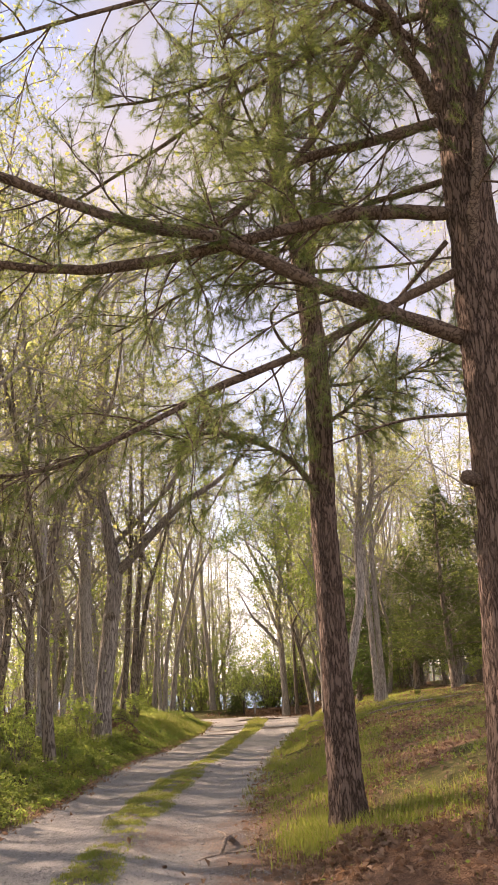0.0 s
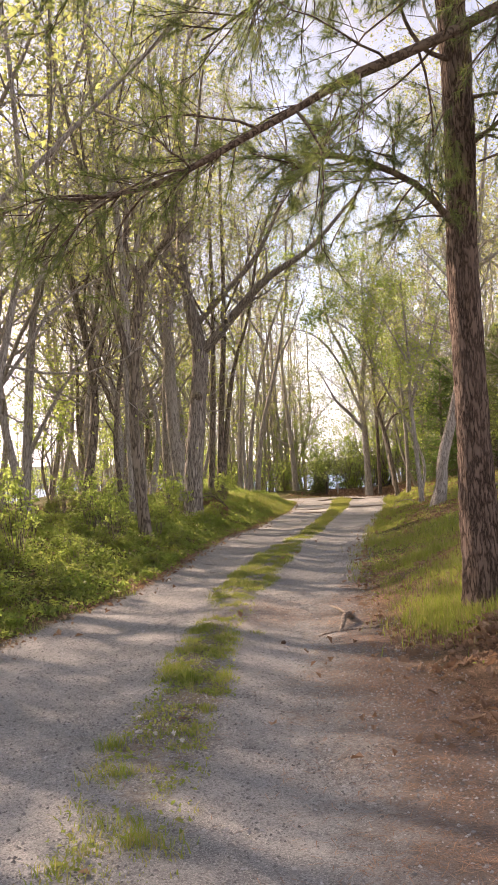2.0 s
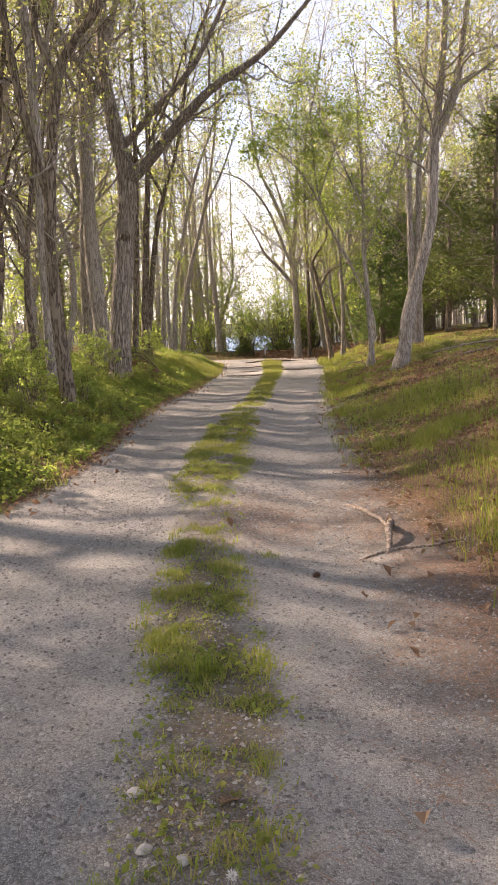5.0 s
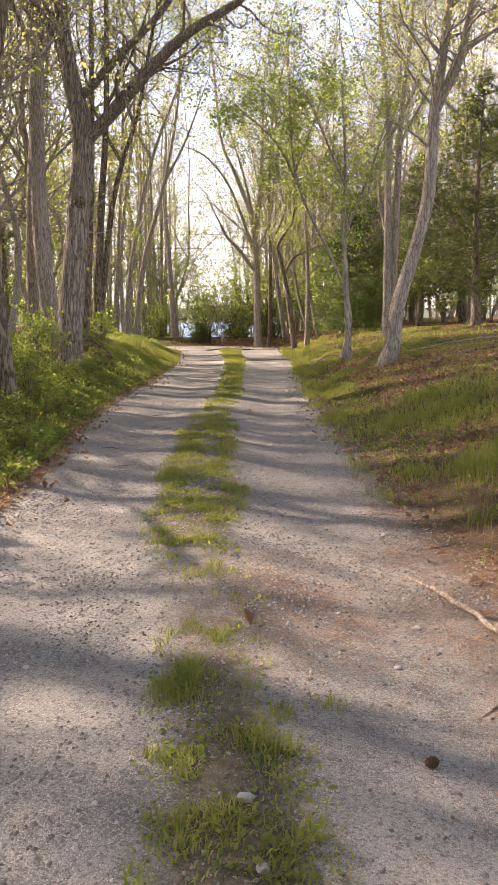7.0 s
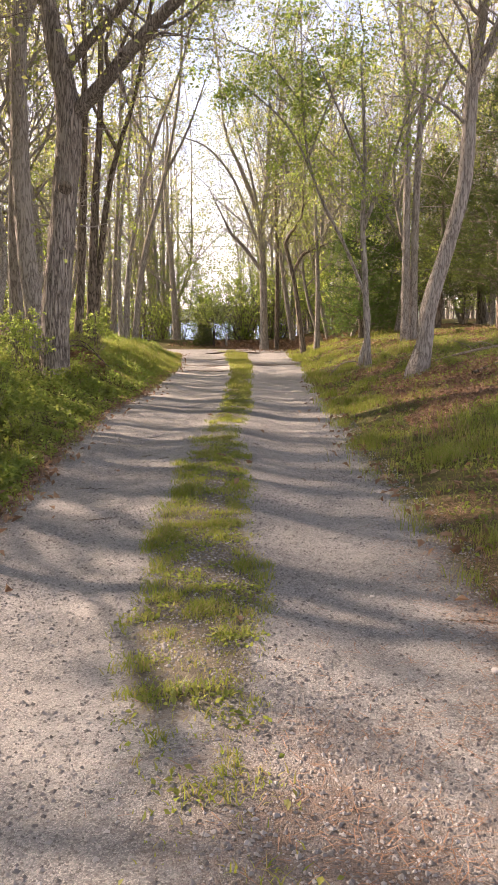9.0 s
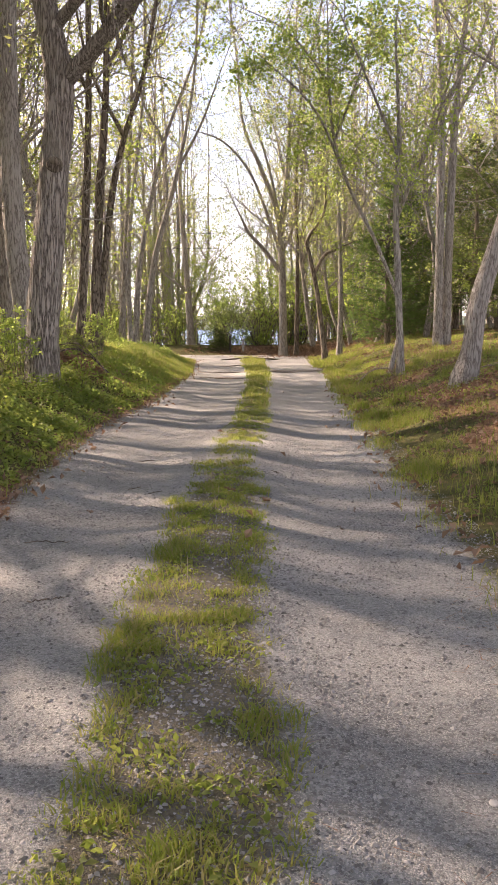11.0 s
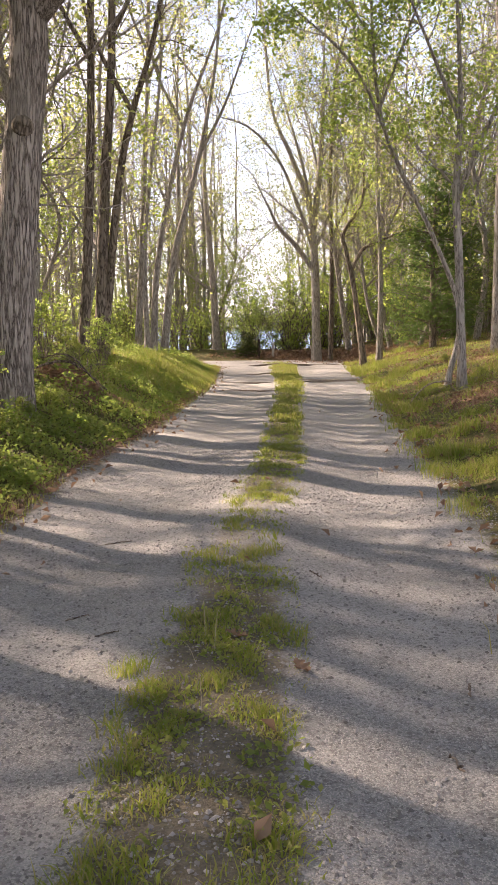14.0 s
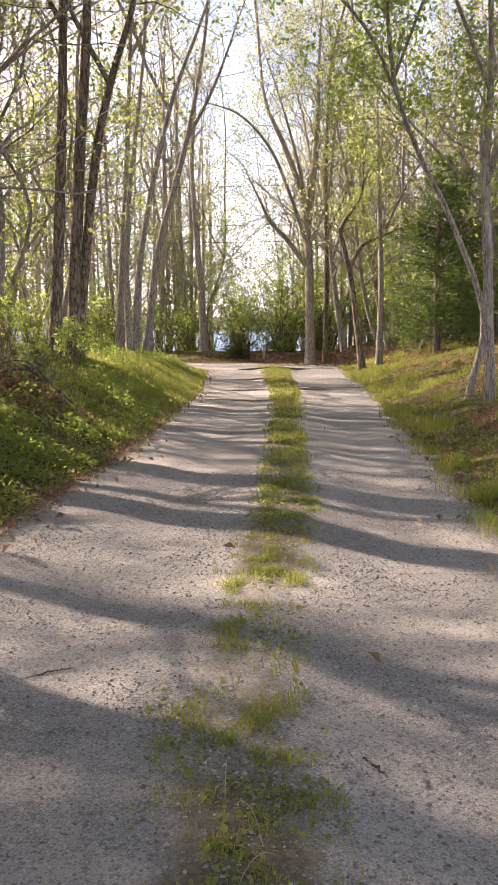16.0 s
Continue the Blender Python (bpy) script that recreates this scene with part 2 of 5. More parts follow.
def water_material():
    m, nt, p, _ = material("bay_water")
    p.inputs["Base Color"].default_value = (0.07, 0.15, 0.24, 1)
    p.inputs["Roughness"].default_value = 0.35
    bump(nt, noise_tex(nt, world_coords(nt, (1, 2.5, 1)), 0.8, 4, 0.6), 0.4, 0.3, p.inputs["Normal"])
    return m


STONE, EARTH, WATER = stone_material(), ground_material(), water_material()
CONE = plain("cone_scales", (0.17, 0.10, 0.06), 0.8, 60)
POST_DARK = plain("dark_post_wood", (0.07, 0.055, 0.045))
POST_GREY = plain("weathered_post_wood", (0.42, 0.40, 0.37))
STRAW = plain("dry_straw", (0.50, 0.43, 0.30), 0.7)
CABLE = plain("black_cable", (0.03, 0.03, 0.03), 0.6)
SHORE = plain("far_wooded_shore", (0.10, 0.14, 0.10), 0.95, 0.05)


# ---- mesh helpers ----
class Soup:
    """Triangles and quads gathered from many pieces into one mesh."""

    def __init__(self):
        self.v, self.q, self.t, self.n = [], [], [], 0

    def add(self, verts, quads=None, tris=None):
        verts = np.asarray(verts, float).reshape(-1, 3)
        if quads is not None and len(quads):
            self.q.append(np.asarray(quads, int) + self.n)
        if tris is not None and len(tris):
            self.t.append(np.asarray(tris, int) + self.n)
        self.v.append(verts)
        self.n += len(verts)

    def mesh(self, name, mat, smooth=True, offset=(0, 0, 0)):
        me = bpy.data.meshes.new(name)
        v = np.concatenate(self.v) - np.array(offset, float)
        q = np.concatenate(self.q) if self.q else np.zeros((0, 4), int)
        t = np.concatenate(self.t) if self.t else np.zeros((0, 3), int)
        loops = np.concatenate([q.ravel(), t.ravel()])
        me.vertices.add(len(v))
        me.vertices.foreach_set("co", v.astype(np.float32).ravel())
        me.loops.add(len(loops))
        me.loops.foreach_set("vertex_index", loops.astype(np.int32))
        me.polygons.add(len(q) + len(t))
        starts = np.concatenate([np.arange(len(q)) * 4, 4 * len(q) + np.arange(len(t)) * 3])
        me.polygons.foreach_set("loop_start", starts.astype(np.int32))
        me.polygons.foreach_set("use_smooth", np.full(len(starts), smooth))
        me.materials.append(mat)
        me.update(calc_edges=True)
        me.validate()
        return me


def part(name, soup, mat, parent, label="", smooth=True):
    """One mesh under a thing; the soup is in world metres, the parent stands unturned at its own place."""
    ob = new(name, soup.mesh(name, mat, smooth, parent.location))
    ob.parent = parent
    return tagged(ob, label)


def thing(name, place, label, category, group=""):
    root = new(name)
    root.location = place
    root.empty_display_size = 0.2
    return tagged(root, label, category, group)


def stuff(name, soup, mat, label, category, smooth=True):
    return tagged(new(name, soup.mesh(name, mat, smooth)), label, category, "", "stuff")


def spline(points, n):
    """A smooth line through a few (x, y, z, r)."""
    p = np.array(points, float)
    k = np.concatenate([[2 * p[0] - p[1]], p, [2 * p[-1] - p[-2]]])
    out = []
    for u in np.linspace(0, len(p) - 1, n):
        i = min(int(u), len(p) - 2)
        s = u - i
        a, b, c, d = k[i : i + 4]
        out.append(0.5 * (2 * b + (c - a) * s + (2 * a - 5 * b + 4 * c - d) * s**2 + (3 * b - a - 3 * c + d) * s**3))
    return np.array(out)


def tube(soup, path, radii, sides, relief=None, cap=True):
    path, radii = np.asarray(path, float), np.asarray(radii, float)
    tang = np.gradient(path, axis=0)
    tang /= np.linalg.norm(tang, axis=1, keepdims=True) + 1e-9
    side = np.cross(tang[0], (0.31, 0.93, 0.17))
    rows = []
    ang = np.linspace(0, 2 * np.pi, sides, endpoint=False)
    for i in range(len(path)):
        side = side - tang[i] * (side @ tang[i])
        side /= np.linalg.norm(side) + 1e-9
        other = np.cross(tang[i], side)
        r = radii[i] if relief is None else radii[i] * (1 + relief[i])
        rows.append(path[i] + (np.cos(ang) * r)[:, None] * side + (np.sin(ang) * r)[:, None] * other)
    n = len(path)
    idx = np.arange(n * sides).reshape(n, sides)
    nxt = np.roll(idx, -1, axis=1)
    quads = np.stack([idx[:-1], nxt[:-1], nxt[1:], idx[1:]], -1).reshape(-1, 4)
    verts = np.concatenate(rows)
    tris = None
    if cap:
        verts = np.concatenate([verts, path[-1:] + tang[-1:] * radii[-1] * 0.6])
        last = idx[-1]
        tris = np.stack([last, np.roll(last, -1), np.full(sides, n * sides)], -1)
    soup.add(verts, quads, tris)


def lattice(x, y, s, seed=0.0):
    """Smooth value noise, 0 to 1, of grain s metres."""
    x, y = np.asarray(x, float) / s, np.asarray(y, float) / s
    i, j = np.floor(x), np.floor(y)
    u, v = x - i, y - j
    u, v = u * u * (3 - 2 * u), v * v * (3 - 2 * v)

    def h(a, b):
        w = np.sin(a * 127.1 + b * 311.7 + seed * 74.7) * 43758.5453
        return w - np.floor(w)

    return (h(i, j) * (1 - u) + h(i + 1, j) * u) * (1 - v) + (h(i, j + 1) * (1 - u) + h(i + 1, j + 1) * u) * v


def unit(v):
    v = np.asarray(v, float)
    return v / (np.linalg.norm(v, axis=-1, keepdims=True) + 1e-9)


def scatter_leaves(soup, centres, size, rng, flat=0.0, fold=0.25):
    """Small folded leaves, two triangles each, turned every way."""
    c = np.asarray(centres, float)
    n = len(c)
    along = unit(rng.normal(size=(n, 3)) * (1, 1, 0.7))
    up = unit(rng.normal(size=(n, 3)) + np.array((0, 0, flat)))
    side = unit(np.cross(along, up))
    nor = np.cross(side, along)
    s = (size * rng.uniform(0.6, 1.35, n))[:, None]
    tip, base = c + along * s * 0.6, c - along * s * 0.6
    a = c + side * s * 0.36 + nor * s * fold
    b = c - side * s * 0.36 + nor * s * fold
    verts = np.stack([base, a, tip, b], 1).reshape(-1, 3)
    k = np.arange(n)[:, None] * 4
    soup.add(verts, None, np.concatenate([k + (0, 1, 2), k + (0, 2, 3)]))


def tufts(soup, centres, dirs, length, width, count, rng, spread=0.75):
    """Bunches of thin needles fanning out round a twig's direction."""
    c, d = np.repeat(np.asarray(centres, float), count, 0), np.repeat(unit(dirs), count, 0)
    n = len(c)
    d = unit(d + rng.normal(size=(n, 3)) * spread)
    s = unit(np.cross(d, rng.normal(size=(n, 3)))) * width / 2
    tip = c + d * (length * rng.uniform(0.7, 1.2, n))[:, None]
    soup.add(np.stack([c - s, c + s, tip], 1).reshape(-1, 3), None, np.arange(3 * n).reshape(-1, 3))


def branch(wood, start, way, length, r, level, last, rng, tips, lift=0.05, kids=(9, 6, 5), wander=0.18, first=0.35, ratio=0.5, sides=(9, 5, 3, 3)):
    """Grows one branch and its children; leafy twig points are gathered in tips."""
    steps = 6 if level < 2 else (4 if level < last else 1)
    p, d, pts = np.array(start, float), unit(way), [np.array(start, float)]
    for _ in range(steps):
        d = unit(d + rng.normal(size=3) * wander + np.array((0, 0, lift)))
        p = p + d * length / steps
        pts.append(p)
    pts = np.array(pts)
    rr = r * np.linspace(1, 0.25 if level < last else 0.4, steps + 1)
    tube(wood, pts, rr, sides[min(level, len(sides) - 1)], cap=False)
    if level >= last:
        tips.append((pts[0] + (pts[-1] - pts[0]) * np.linspace(0.35, 1.1, 4)[:, None], d))
        return
    n = kids[min(level, len(kids) - 1)]
    for k in range(n):
        u = first + (1 - first) * (k + rng.uniform(0.1, 0.9)) / n
        f = u * steps
        i = min(int(f), steps - 1)
        q = pts[i] + (pts[i + 1] - pts[i]) * (f - i)
        t = unit(pts[i + 1] - pts[i])
        out = unit(np.cross(t, rng.normal(size=3)))
        angle = rng.uniform(0.55, 1.15)
        ln = length * ratio * rng.uniform(0.65, 1.2) * (1.15 - 0.5 * u)
        branch(wood, q, t * math.cos(angle) + out * math.sin(angle), ln, max(0.55 * rr[i], 0.004), level + 1, last, rng, tips, lift, kids, wander, 0.25, ratio, sides)


def leaf_points(tips, per_twig, spread, rng):
    out = []
    for pts, _ in tips:
        pick = pts[rng.integers(0, len(pts), per_twig)]
        out.append(pick + rng.normal(size=(per_twig, 3)) * spread)
    return np.concatenate(out) if out else np.zeros((0, 3))


# ---- the lie of the land ----
def centre_x(y):
    return np.interp(y, [-10, 4, 6.3, 8, 10.5, 12.2, 15.2, 18.5, 20.8, 22.4, 25.9, 34.7, 46, 52], [-0.5, -1.15, -1.3, -1.4, -1.5, -1.56, -1.5, -1.37, -1.18, -1.0, -0.85, -0.44, -0.3, -0.6])


def left_x(y):
    return np.interp(y, [-10, 4, 9.3, 10.6, 12.3, 18, 21.6, 25.9, 34.7, 45, 49, 53], [-3.4, -3.6, -3.5, -3.3, -3.05, -3.15, -3.15, -2.75, -2.5, -2.7, -5.0, -14])


def right_x(y):
    return np.interp(y, [-10, 4, 8, 10, 12, 17.8, 22.5, 25.9, 34.7, 46, 50], [1.4, 0.9, 0.35, 0.1, 0.07, 0.28, 0.65, 0.88, 1.6, 2.2, 2.4])


def ground_z(x, y):
    x, y = np.asarray(x, float), np.asarray(y, float)
    dl, dr = np.maximum(left_x(y) - x, 0), np.maximum(x - right_x(y), 0)
    z = 1.35 * (1 - np.exp(-((dr / 3.3) ** 1.25))) * np.interp(y, [-5, 5, 9, 14, 22, 46, 60], [0.35, 0.65, 1.15, 0.95, 1.0, 0.95, 0.6])
    z = z + 1.2 * (1 - np.exp(-((dl / 2.0) ** 1.5))) * np.interp(y, [-5, 8, 14, 22, 34, 45, 50], [0.3, 0.4, 0.55, 0.75, 0.95, 0.75, 0.2])
    z = z - np.clip((dl - 9) * 0.11, 0, 5.6)
    z = z + 0.45 * np.exp(-(((y - 54) / 2.2) ** 2))
    z = z - np.clip((y - 60) * 0.1, 0, 5.6)
    on_road = (dl == 0) & (dr == 0) & (y < 50)
    off = np.abs(x - centre_x(y))
    crown = 0.035 * np.exp(-((off / 0.4) ** 2)) - 0.03 * np.exp(-(((off - 0.95) / 0.35) ** 2))
    z = z + np.where(on_road, crown, 0)
    rough = (lattice(x, y, 0.45, 3) - 0.5) * 0.05 + (lattice(x, y, 1.6, 5) - 0.5) * 0.12
    edge = np.clip((dl + dr) / 0.8, 0, 1)
    z = z + rough * (0.12 + 0.88 * edge) + (lattice(x, y, 9, 7) - 0.5) * 0.5 * np.clip((dl + dr - 4) / 6, 0, 1)
    return z


def strip_amount(x, y):
    """Grass on the crown of the drive, 0 to 1."""
    half = np.interp(y, [0, 4, 6.5, 9.5, 12, 15, 18, 21, 26, 34, 46], [0.3, 0.33, 0.33, 0.26, 0.38, 0.38, 0.32, 0.3, 0.27, 0.33, 0.5])
    density = np.interp(y, [0, 4, 5.5, 6.7, 8.4, 9.3, 9.8, 10.6, 11.2, 12.5, 17.3, 18.3, 19.9, 20.6, 22, 40, 48], [0.35, 0.35, 0.6, 0.8, 0.8, 0.65, 0.25, 0.28, 0.9, 1, 1, 0.5, 0.4, 0.85, 1, 1, 0.3])
    wob = (lattice(x * 0 + 0.5, y, 0.9, 11) - 0.5) * 0.16
    off = np.abs(x - centre_x(y) - wob)
    edge = np.clip((half * 1.15 - off) / 0.22, 0, 1)
    return edge * density * np.where(y > 49, 0, 1)


def needle_amount(x, y):
    d = x - right_x(y)
    shift = np.interp(y, [4, 7, 9, 15], [0.1, 0.2, 0.55, 0.4])
    right = np.clip(1.3 - np.abs(d - shift) / np.interp(y, [7, 9, 15], [1.25, 1.0, 0.7]), 0, 1) * np.interp(y, [-10, 9, 11.5, 14, 19], [0.95, 0.95, 0.75, 0.5, 0.0])
    crown = 0.75 * np.exp(-(((x + 1.1) / 0.75) ** 2) - ((y - 9.9) / 1.3) ** 2) + 0.5 * np.exp(-(((x + 1.2) / 0.5) ** 2) - ((y - 5.2) / 1.5) ** 2)
    return np.clip(right + crown, 0, 1)


def litter_amount(x, y):
    d = x - right_x(y)
    spots = 0.0
    for px, py, s in ((1.7, 5.15, 0.9), (2.4, 5.95, 1.1), (1.2, 7.9, 0.8), (2.3, 7.1, 1.2), (1.3, 13.8, 0.6), (3.6, 21.6, 1.5), (2.0, 19.5, 0.6), (5.5, 22.5, 1.6), (2.6, 50.8, 2.2), (-4.4, 27.0, 0.8), (3.4, 15.5, 1.2)):
        spots = spots + np.exp(-(((x - px) / s) ** 2) - ((y - py) / (s * 0.8)) ** 2)
    off_left, off_right = left_x(y) - x, d
    hem = np.exp(-(((off_left - 0.1) / 0.28) ** 2)) * (0.35 + 0.6 * lattice(x, y, 0.7, 23)) + np.exp(-(((off_right - 0.05) / 0.25) ** 2)) * 0.4 * lattice(x, y, 0.8, 24)
    berm = 0.9 * np.exp(-(((x - 0.5) / 3.2) ** 2) - ((y - 52.4) / 1.3) ** 2)
    return np.clip(spots + hem + berm + 0.7 * np.clip((lattice(x, y, 1.1, 21) - 0.45) / 0.15, 0, 1) * (d > 0.8), 0, 1)


def road_amount(x, y):
    inside = np.minimum(x - left_x(y), right_x(y) - x)
    return np.clip(0.5 + inside / 0.5, 0, 1) * np.where(y > 50.5, 0, 1)


def graded(parts_list):
    out = [np.linspace(a, b, n, endpoint=False) for a, b, n in parts_list]
    return np.concatenate(out + [[parts_list[-1][1]]])


def build_ground():
    xs = graded([(-3000, -200, 6), (-200, -40, 10), (-40, -12, 28), (-12, -5, 30), (-5, 3.5, 105), (3.5, 10, 30), (10, 40, 28), (40, 200, 10), (200, 3000, 6)])
    ys = graded([(-3000, -100, 5), (-100, -10, 14), (-10, 2, 30), (2, 30, 290), (30, 60, 120), (60, 120, 40), (120, 400, 12), (400, 3000, 6)])
    gx, gy = np.meshgrid(xs, ys)
    gz = ground_z(gx, gy)
    soup = Soup()
    nx, ny = len(xs), len(ys)
    idx = np.arange(nx * ny).reshape(ny, nx)
    quads = np.stack([idx[:-1, :-1], idx[:-1, 1:], idx[1:, 1:], idx[1:, :-1]], -1).reshape(-1, 4)
    soup.add(np.stack([gx, gy, gz], -1).reshape(-1, 3), quads)
    me = soup.mesh("ground", EARTH)
    for key, field in (("road", road_amount), ("strip", strip_amount), ("needles", needle_amount), ("litter", litter_amount)):
        a = me.attributes.new(key, "FLOAT", "POINT")
        a.data.foreach_set("value", np.asarray(field(gx, gy), np.float32).ravel())
    tagged(new("ground", me), "gravel drive with a grassy crown between leafy wooded banks", "ground", "", "structure")


build_ground()


def build_water():
    soup = Soup()
    soup.add([(-2500, -1500, -4.2), (2500, -1500, -4.2), (2500, 2600, -4.2), (-2500, 2600, -4.2)], [(0, 1, 2, 3)])
    tagged(new("water", soup.mesh("water", WATER)), "pale blue bay water seen between the trees", "water", "", "structure")
    ridge = Soup()
    a = np.radians(np.linspace(-75, 75, 160))
    top = -4 + 14 + 16 * lattice(np.degrees(a), a * 0, 9, 2) + 5 * lattice(np.degrees(a), a * 0, 1.7, 4)
    x, y = np.sin(a - 0.2) * 1200, np.cos(a - 0.2) * 1200
    front = np.stack([x, y, np.full_like(x, -6)], -1)
    crest = np.stack([x * 1.05, y * 1.05, top], -1)
    back = np.stack([x * 1.15, y * 1.15, np.full_like(x, -6)], -1)
    n = len(a)
    i = np.arange(n - 1)
    ridge.add(np.concatenate([front, crest, back]), np.concatenate([np.stack([i, i + 1, i + 1 + n, i + n], -1), np.stack([i + n, i + 1 + n, i + 1 + 2 * n, i + 2 * n], -1)]))
    tagged(new("backdrop", ridge.mesh("backdrop", SHORE)), "low wooded shore far across the water", "shore", "", "structure")


build_water()


# ---- trees standing along the drive ----
def bark_relief(path, radii, sides, amount, seed, stretch=0.35, grain=0.06, flare=0.0):
    """Raised plates and furrows round a trunk, as a share of its radius."""
    ang = np.linspace(0, 2 * np.pi, sides, endpoint=False)
    run = np.concatenate([[0], np.cumsum(np.linalg.norm(np.diff(path, axis=0), axis=1))])
    out = []
    for s, r in zip(run, radii):
        arc = ang * r
        # the pattern closes on itself by blending the seam
        def field(shift):
            n1 = lattice(arc + shift, arc * 0 + s * stretch, grain, seed)
            n2 = lattice(arc + shift, arc * 0 + s * stretch * 0.5, grain * 2.3, seed + 1)
            return np.abs(n1 - 0.5) * 1.3 + n2 * 0.6
        w = np.clip((ang - 5.2) / (2 * np.pi - 5.2), 0, 1)
        f = field(0.0) * (1 - w) + field(-2 * np.pi * r) * w
        root = flare * math.exp(-s / 0.35) * (1 + 0.5 * np.cos(ang * 5 + seed))
        out.append(amount * (f - 0.5) + root)
    return out


def standing_tree(name, label, category, trunk, limbs, seed, bark_mat, leaf_mat, sides=14, rings=40, relief=0.1, flare=0.25, twig_len=2.5, limb_kids=6, per_twig=4, leaf=0.062, kids=(5, 4), start_at=0.5, top=17.0):
    """A tree from the run of its trunk and main limbs; finer wood and leaves grow from these."""
    rng = np.random.default_rng(seed)
    root = thing(name, trunk[0][:3], label, category)
    x, y, z, rad = trunk[-1]
    if z < top:
        x0, y0, z0, _ = trunk[-2]
        lean = np.clip(np.array((x - x0, y - y0)) / (z - z0), -0.15, 0.15)
        h = top * rng.uniform(0.93, 1.08)
        trunk = [*trunk[:-1], (x, y, z, max(rad, 0.055)), (x + lean[0] * (h - z) + rng.normal() * 0.5, y + lean[1] * (h - z), (z + h) / 2, 0.04), (x + lean[0] * (h - z) + rng.normal() * 0.9, y + lean[1] * (h - z), h, 0.015)]
    path = spline(trunk, rings)
    path[0, 2] -= 0.15
    soup = Soup()
    tube(soup, path[:, :3], path[:, 3], sides, bark_relief(path[:, :3], path[:, 3], sides, relief, seed, flare=flare))
    part("trunk", soup, bark_mat, root)
    tips, twigs = [], Soup()
    runs = []
    for limb in limbs:
        lp = spline(limb, 12 if len(limb) < 4 else 18)
        ls = Soup()
        tube(ls, lp[:, :3], lp[:, 3], 8)
        part("limb", ls, bark_mat, root)
        runs.append((lp, 0.25))
    runs.append((path, start_at))
    for lp, begin in runs:
        n = len(lp)
        span = np.linalg.norm(lp[-1, :3] - lp[0, :3])
        for k in range(max(3, int(limb_kids * span / 3))):
            u = begin + (1 - begin) * (k + rng.uniform(0, 1)) / max(3, int(limb_kids * span / 3))
            i = min(int(u * (n - 1)), n - 2)
            t = unit(lp[i + 1, :3] - lp[i, :3])
            out = unit(np.cross(t, rng.normal(size=3)))
            a = rng.uniform(0.65, 1.2)
            branch(twigs, lp[i, :3], t * math.cos(a) + out * math.sin(a) + np.array((0, 0, 0.2)), twig_len * rng.uniform(0.6, 1.3), max(0.3 * lp[i, 3], 0.012), 1, 3, rng, tips, 0.03, (0, *kids), 0.3, 0.3, 0.52)
        e = unit(lp[-1, :3] - lp[-2, :3])
        branch(twigs, lp[-1, :3], e, twig_len * 1.5, lp[-1, 3], 1, 3, rng, tips, 0.05, (0, *kids), 0.22, 0.2, 0.55)
    tagged(part("twigwork", twigs, bark_mat, root), kind="stuff")
    leaves = Soup()
    scatter_leaves(leaves, leaf_points(tips, per_twig, 0.11, rng), leaf, rng)
    part("crown", leaves, leaf_mat, root)
    return root


def gz(x, y):
    return float(ground_z(x, y))


def on_ground(x, y, r):
    return (x, y, gz(x, y), r)


# the big oak with a limb reaching over the drive
big_oak = standing_tree("oak_tree", "large grey furrowed oak with a limb over the drive", "tree",
              [on_ground(-4.42, 24.0, 0.28), (-4.36, 24, 1.6, 0.255), (-4.15, 24, 3.6, 0.235), (-4.0, 24, 5.2, 0.225), (-4.25, 24, 6.7, 0.17), (-4.4, 24, 8.2, 0.14), (-4.3, 24.2, 11, 0.10), (-4.0, 24.4, 14.5, 0.05)],
              [[(-3.95, 24.0, 5.2, 0.15), (-3.3, 23.7, 5.75, 0.14), (-2.71, 23.3, 6.27, 0.125), (-1.79, 22.8, 6.98, 0.10), (-0.62, 22.3, 7.55, 0.07), (0.6, 21.6, 8.6, 0.035)],
               [(-4.0, 24.0, 6.1, 0.10), (-3.17, 23.5, 6.75, 0.085), (-2.12, 23.0, 7.66, 0.065), (-1.2, 22.6, 9.2, 0.035)],
               [(-4.3, 24.0, 7.0, 0.08), (-5.2, 23.6, 8.4, 0.06), (-5.9, 23.2, 10.4, 0.03)]],
              11, BARK_OAK, LEAF_SPRING, sides=40, rings=110, relief=0.16, flare=0.14, twig_len=1.9)
knot = Soup()
tube(knot, np.array([(-4.08, 23.85, 3.93), (-4.06, 23.74, 3.94), (-4.05, 23.71, 3.94), (-4.048, 23.715, 3.93)]), [0.15, 0.115, 0.085, 0.03], 14)
part("knot", knot, BARK_DARK, big_oak, "dark healed branch scar")
standing_tree("oak_tree", "pale grey oak trunk close behind the larger oak", "tree",
              [on_ground(-5.12, 26.6, 0.24), (-5.37, 26.5, 3.0, 0.2), (-5.42, 26.5, 6.0, 0.18), (-5.32, 26.5, 9.0, 0.15), (-5.52, 26.7, 13, 0.08), (-5.72, 26.9, 16, 0.04)],
              [[(-5.32, 26.5, 7.4, 0.11), (-4.52, 26.2, 9.4, 0.09), (-3.92, 26.0, 12.5, 0.04)], [(-5.42, 26.5, 8.4, 0.1), (-6.42, 26.6, 10.6, 0.07), (-6.92, 26.7, 13.5, 0.03)]],
              12, BARK_GREY, LEAF_SPRING, sides=22, rings=60, relief=0.1)
